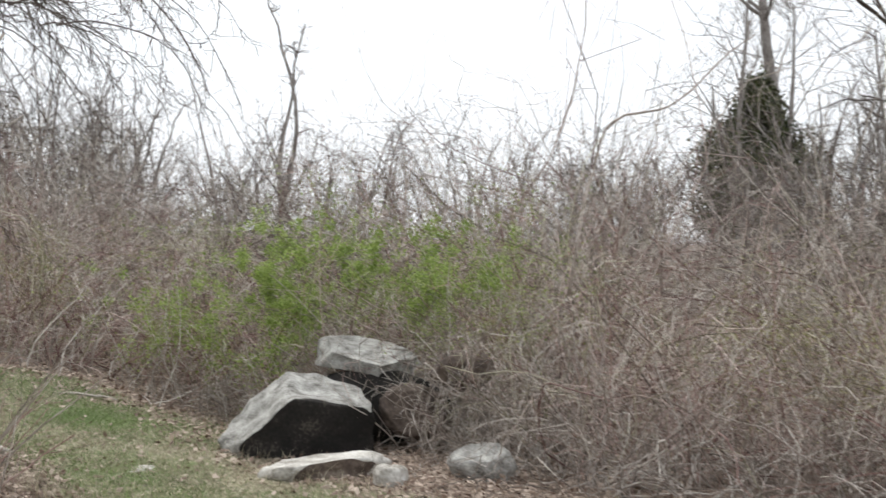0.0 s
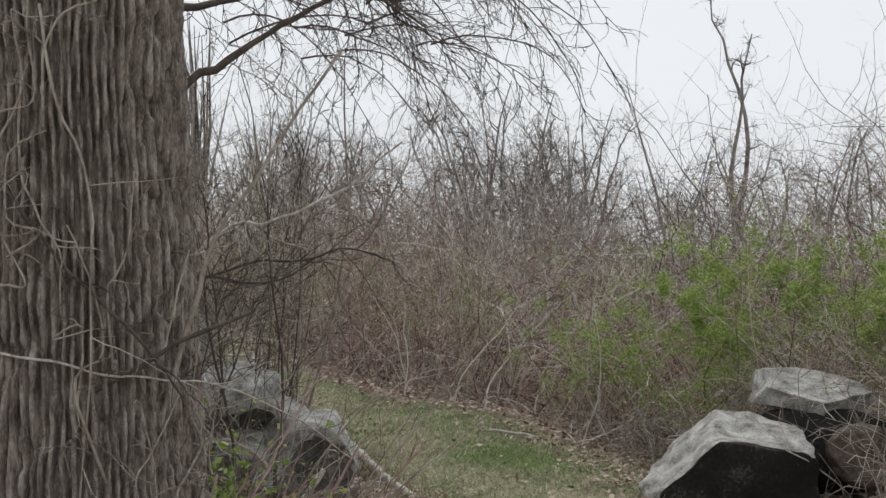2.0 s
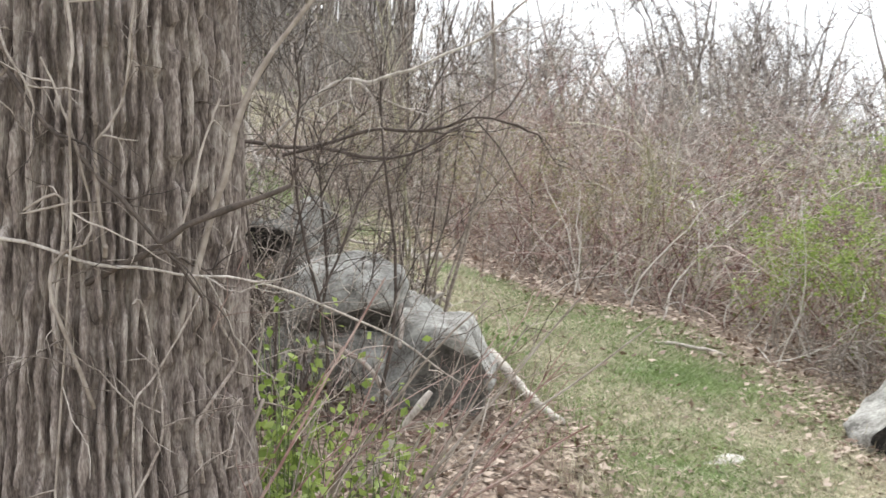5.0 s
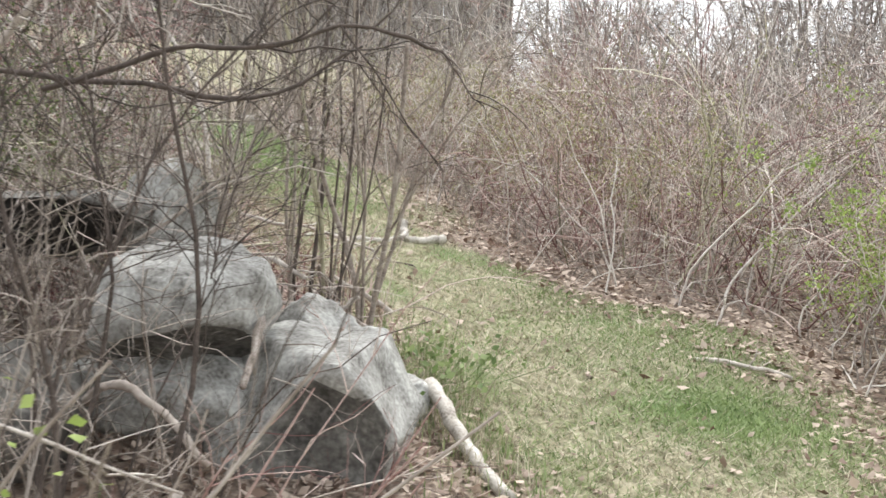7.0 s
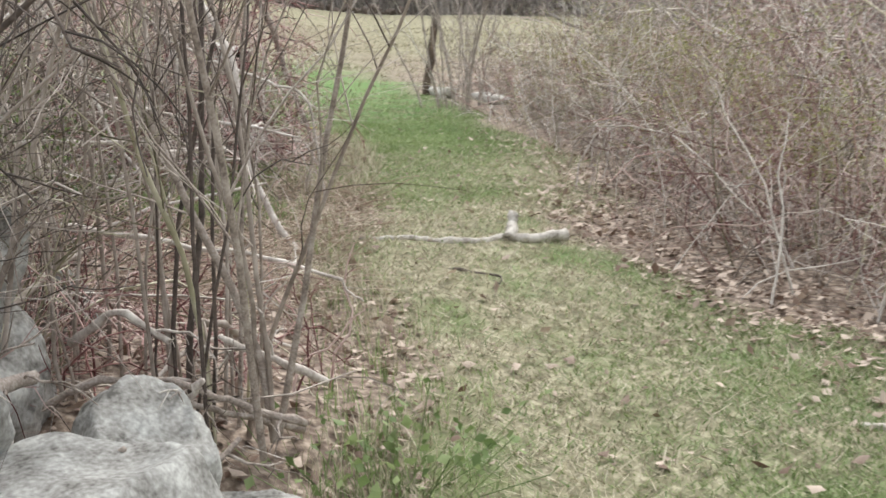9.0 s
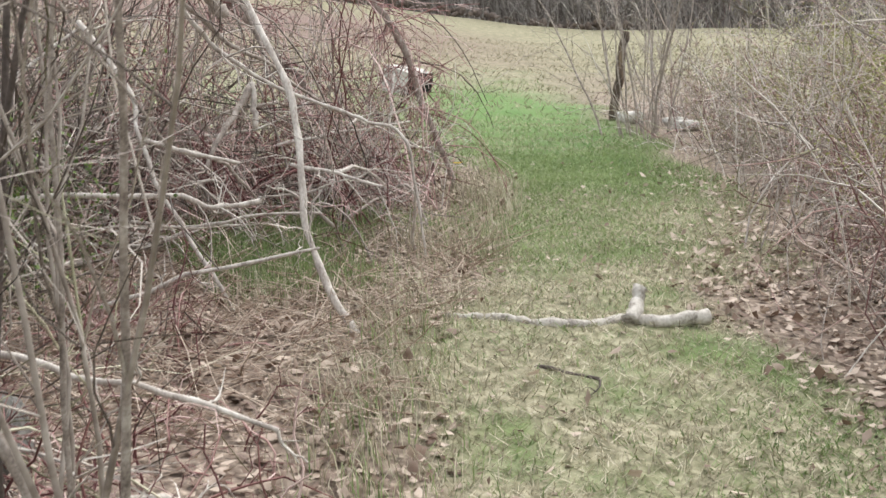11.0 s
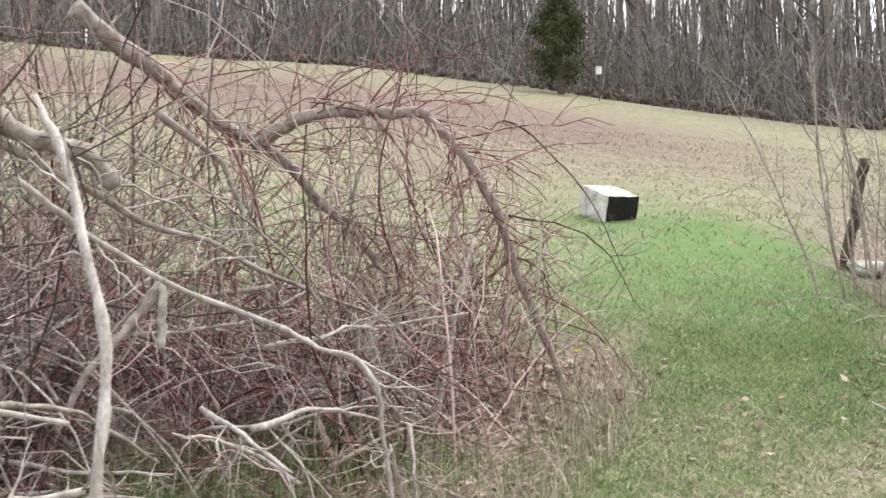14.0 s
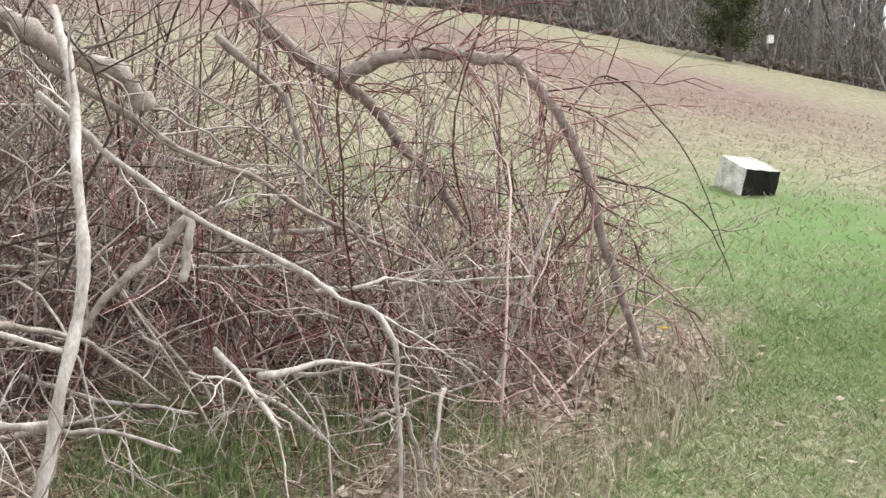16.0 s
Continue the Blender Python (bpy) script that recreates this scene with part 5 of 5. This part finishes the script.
# green plants at the tree's foot, dark green ones at the shrub's foot
for x, y, n, r, h, mat in [(-2.95, 5.5, 380, 0.16, 0.8, GREENLEAF), (-2.75, 5.8, 240, 0.14, 0.65, GREENLEAF), (-3.15, 5.75, 300, 0.15, 0.8, GREENLEAF), (-2.6, 5.3, 200, 0.14, 0.5, GREENLEAF), (-4.1, 8.75, 160, 0.25, 0.2, GRASS)]:
    c = grng.normal(0, 1, (n, 3)) * (r, r, h * 0.4)
    c[:, 2] = np.abs(c[:, 2]) + 0.06
    plant = tagged(new("leafy_plant"), "low leafy green plant among dead leaves", "plant")
    plant.location = (x, y, float(land(x, y)))
    fast_mesh("leaves", *leaf_cards(grng, c, 0.045 * grng.uniform(0.6, 1.3, n)), mat, plant)
    st = np.stack([c * (0.6, 0.6, 0), c], 1)[:60]
    tagged(fast_mesh("stems", *tubes(st, np.full((len(st), 2), 0.002), 3), GRASS, plant), kind="stuff")

# small yellow flower at the brush's edge
flower = tagged(new("flower"), "small yellow daffodil-like flower in the grass", "flower")
flower.location = (-10.55, 12.35, float(land(-10.55, 12.35)))
(v, f), _ = limb([(0, 0, 0), (0.01, 0, 0.1), (0.0, 0.02, 0.17)], 0.004, 0.003, 5)
fast_mesh("stem", v, f, GRASS, flower)
for i in range(6):
    t = i * math.pi / 3
    v = np.array([(0, 0, 0), (0.02 * math.cos(t - 0.4), 0.02 * math.sin(t - 0.4), 0.012), (0.045 * math.cos(t), 0.045 * math.sin(t), 0.01), (0.02 * math.cos(t + 0.4), 0.02 * math.sin(t + 0.4), 0.012)]) + (0, 0.02, 0.175)
    fast_mesh("petal", v, np.array([(0, 1, 2, 3)]), YELLOW, flower)

def gnarled_tree(label, base, height, radius, seed, leaders=4, splay=0.5, buds=None, limb_share=0.36):
    """A crooked leafless tree: several leaders, wandering limbs, and a crown of curling twigs."""
    r = np.random.default_rng(seed)
    root = tagged(new("bare_tree"), label, "tree")
    root.location = base
    az = np.arange(leaders) * 2 * np.pi / leaders + r.uniform(0, 1.5, leaders)
    t = splay * r.uniform(0.4, 1.2, leaders)
    lead = grow(r, np.zeros((leaders, 3)), np.stack([np.cos(az) * np.sin(t), np.sin(az) * np.sin(t), np.cos(t)], 1), height * r.uniform(0.75, 1.1, leaders), 11, 0.13, 0.03)
    for i in range(leaders):
        fast_mesh("trunk", *tubes(lead[i:i + 1], taper(1, 12, radius, radius * 0.2), 7), WOODBARK, root, smooth=True)
    p, w, _, s = sprout(r, lead, 8, 0.2, 1, 0.95)
    a = grow(r, p, w, height * limb_share * (1.25 - s) * r.uniform(0.5, 1.2, len(p)), 8, 0.28, 0.03)
    p, w, _, _ = sprout(r, a, 7, 0.15, 1, 0.85)
    b = grow(r, p, w, height * limb_share * 0.42 * r.uniform(0.4, 1.2, len(p)), 5, 0.33, -0.01)
    p, w, _, _ = sprout(r, b, 4, 0.1, 1, 0.8)
    c = grow(r, p, w, height * limb_share * 0.17 * r.uniform(0.4, 1.3, len(p)), 1, 0.35, 0)
    tagged(fast_mesh("crown", *join([tubes(a, taper(len(a), 9, radius * 0.35, radius * 0.09), 3), ribbons(r, b, radius * 0.085), ribbons(r, c, radius * 0.055)]), WOODBARK, root), kind="stuff")
    if buds:
        at = c.reshape(-1, 3)
        tagged(fast_mesh("leaves", *leaf_cards(r, at[r.integers(0, len(at), 220)], 0.035), buds, root), kind="stuff")
    return root


# ---- distance: wood at the field's rim, scrub behind the thicket ----
def polar(az, r):
    a = math.radians(az)
    x, y = -4 - r * math.sin(a), 10 + r * math.cos(a)
    return x, y, float(land(x, y)) - 0.1


WOODBARK = surface("distant_bark", [(0.25, (0.1, 0.085, 0.077)), (0.5, (0.22, 0.195, 0.18)), (0.8, (0.38, 0.355, 0.335))], 1.5, 0.9, 0, 0.5)
frng = np.random.default_rng(300)
protos = [bare_tree("tall bare grey tree at the edge of the wood", polar(62 + 9 * i, 54 + 2 * i), 13 + i, 0.2, 310 + i, WOODBARK, (0.03 * (i - 2), 0.02), 13, 0.6, 0.12, (5, 6), 0.03, 0.1) for i in range(5)]
for ob in protos:
    tagged(ob, group="trees at the field's edge")
for i in range(105):
    az, r = frng.uniform(40, 118), 52 + 34 * frng.uniform(0, 1) ** 1.5
    copy_thing(protos[i % 5], pose(*polar(az, r), frng.uniform(-3, 3), frng.uniform(-3, 3), frng.uniform(0, 360)))
scrub = [gnarled_tree("bare scrubby tree with a dense twiggy crown beyond the thicket", polar(-12 + 13 * i, 27 + 3 * i), 5.0 + 0.6 * i, 0.075, 320 + i, 4, 0.6, buds=OLIVELEAF if i != 1 else None) for i in range(4)]
for ob in scrub:
    tagged(ob, group="scrub trees beyond the thicket")
for i in range(106):
    az = frng.uniform(-52, 48)
    r = frng.uniform(18, 38)
    copy_thing(scrub[i % 4], pose(*polar(az, r), 0, 0, frng.uniform(0, 360)) @ Matrix.Diagonal((*[frng.uniform(0.65, 1.0) * np.interp(az, [-50, -30, -10, 20, 48], [1.3, 1.1, 0.85, 0.95, 0.8])] * 3, 1)))
for i in range(16):
    x, y, k = frng.uniform(3.5, 13), frng.uniform(22, 38), frng.uniform(0.6, 0.95)
    copy_thing(scrub[i % 4], pose(x, y, float(land(x, y)) - 0.1, 0, 0, frng.uniform(0, 360)) @ Matrix.Diagonal((k, k, k, 1)))
gnarled_tree("slender crooked bare tree above the thicket", (-6.0, 41.0, 1.0), 10.5, 0.12, 330, 2, 0.16, limb_share=0.14)
bare_tree("single thin leaning sapling above the thicket", (-6.0, 31.0, 1.2), 5.6, 0.06, 332, WOODBARK, (-0.2, 0), 2, 0.3, 0.7, (1, 1))
bare_tree("tall straight trunk behind the dark juniper", (10.7, 36.0, 1.0), 15, 0.3, 333, WOODBARK, (0, 0), 12, 0.8, 0.35, (6, 6))
bare_tree("dark tree trunk with bare limbs", (6.4, 15.9, -0.2), 8, 0.16, 334, DARKBARK, (0, 0), 12, 0.9, 0.45, (5, 5))
for i in range(9):
    bare_tree("tall bare tree behind the brambles", polar(-28 - 3.2 * i + frng.uniform(-1, 1), frng.uniform(24, 42)), frng.uniform(9, 13), 0.15, 340 + i, WOODBARK, (0, 0), 13, 0.6, 0.25, (6, 6))

# brush at the foot of the wood and behind the thicket
n = 2600
az, r = frng.uniform(38, 118, n), frng.uniform(50.5, 60, n)
pts = np.column_stack([-4 - r * np.sin(np.radians(az)), 10 + r * np.cos(np.radians(az))])
thicket("grey bare undergrowth at the foot of the wood", pts, frng.uniform(2.5, 7.0, n), 350, WOODBARK, 5, 0.0, 0.028, 0.35, 1, thin=True)
n = 5200
az, r = frng.uniform(36, 120, n), frng.uniform(62, 130, n)
far = np.column_stack([-4 - r * np.sin(np.radians(az)), 10 + r * np.cos(np.radians(az))])
far = np.column_stack([far, land(far[:, 0], far[:, 1]) - 0.2])
a = grow(frng, far, np.tile([0, 0, 1.0], (n, 1)), frng.uniform(8, 17, n), 4, 0.05, 0.0)
tagged(fast_mesh("distant_wood", *tubes(a, taper(n, 5, 0.16, 0.03), 3), WOODBARK), "grey trunks deep in the leafless wood", "wood", kind="stuff")
n = 1700
az, r = frng.uniform(-60, 46, n), 11 + 26 * frng.uniform(0, 1, n) ** 1.3
pts = np.column_stack([-4 - r * np.sin(np.radians(az)), 10 + r * np.cos(np.radians(az))])
pts = pts[outer(pts[:, 0], pts[:, 1], 6, 200) > 0]
thicket("bare brown scrub filling the ground behind the thicket", pts, frng.uniform(2.4, 4.4, len(pts)), 351, CANE, 7, -0.07, 0.008, 0.6, 1, wiggle=0.3, thin=True)


def juniper(label, base, height, width, seed, count):
    """A dark evergreen: tapered trunk and uneven sprays of scale leaves."""
    r = np.random.default_rng(seed)
    root = tagged(new("juniper"), label, "tree")
    root.location = base
    tr = grow(r, np.zeros((1, 3)), np.array([[0, 0, 1.0]]), height * 0.95, 6, 0.03, 0)
    fast_mesh("trunk", *tubes(tr, taper(1, 7, width * 0.06, 0.02), 7), DARKBARK, root)
    k = 150
    h = r.uniform(0.04, 1, k) ** 0.8
    az = r.uniform(0, 6.28, k)
    reach = width * 0.5 * np.minimum(1.0, (1.05 - h) * 1.7) * r.uniform(0.75, 1.15, k)
    tips = np.column_stack([np.cos(az) * reach, np.sin(az) * reach, h * height + reach * 0.35])
    own = r.integers(0, k, count)
    f = r.uniform(0.25, 1, count)[:, None]
    c = tips[own] * f + np.array([0, 0, 1]) * (h[own] * height)[:, None] * (1 - f) + r.normal(0, width * 0.045, (count, 3))
    fast_mesh("crown", *leaf_cards(r, c, width * 0.04 * r.uniform(0.5, 1.2, count)), NEEDLE, root)


cx, cy, cz = -48.6, 23.7, float(land(-48.6, 23.7))
juniper("dark green juniper at the edge of the wood", (cx, cy, cz), 4.3, 2.6, 360, 24000)
juniper("dark juniper hung with vines above the brambles", (9.0, 33.5, 1.3), 5.3, 3.6, 361, 26000)
sx, sy = -47.4, 24.9
sign = tagged(new("nest_box"), "small white nest box on a thin pole", "nest box")
sign.location = (sx, sy, float(land(sx, sy)))
fast_mesh("pole", *tubes(np.array([[(0, 0, -0.1), (0, 0, 1.05)]]), np.full((1, 2), 0.025), 6), DARKBARK, sign)
bm = bmesh.new()
bmesh.ops.create_cube(bm, size=1)
bm.transform(pose(0, 0, 1.2) @ Matrix.Diagonal((0.2, 0.22, 0.32, 1)))
bmesh.ops.bevel(bm, geom=bm.edges[:], offset=0.015, segments=1, affect="EDGES")
part("box", bm, WHITEPAINT, sign)
bm = bmesh.new()
bmesh.ops.create_cube(bm, size=1)
bm.transform(pose(0, 0, 1.38) @ Matrix.Diagonal((0.26, 0.28, 0.04, 1)))
part("roof", bm, DARKBARK, sign)

# low tumbled wall along the field's far rim
wall = tagged(new("stone_wall"), "low tumbled stone wall along the field's rim", "wall")
bm = bmesh.new()
for i in range(230):
    az = 56 + i * 0.2 + frng.uniform(-0.06, 0.06)
    x, y, z = polar(az, 49.3 + frng.uniform(-0.3, 0.3))
    s = frng.uniform(0.15, 0.4)
    m = pose(x, y, z + frng.uniform(0.1, 0.4), frng.uniform(0, 360), frng.uniform(0, 360), frng.uniform(0, 360)) @ Matrix.Diagonal((s, s * 0.7, s * 0.5, 1))
    bmesh.ops.create_icosphere(bm, subdivisions=1, radius=0.7, matrix=m)
tagged(part("stones", bm, BROWNSTONE, wall), kind="stuff")
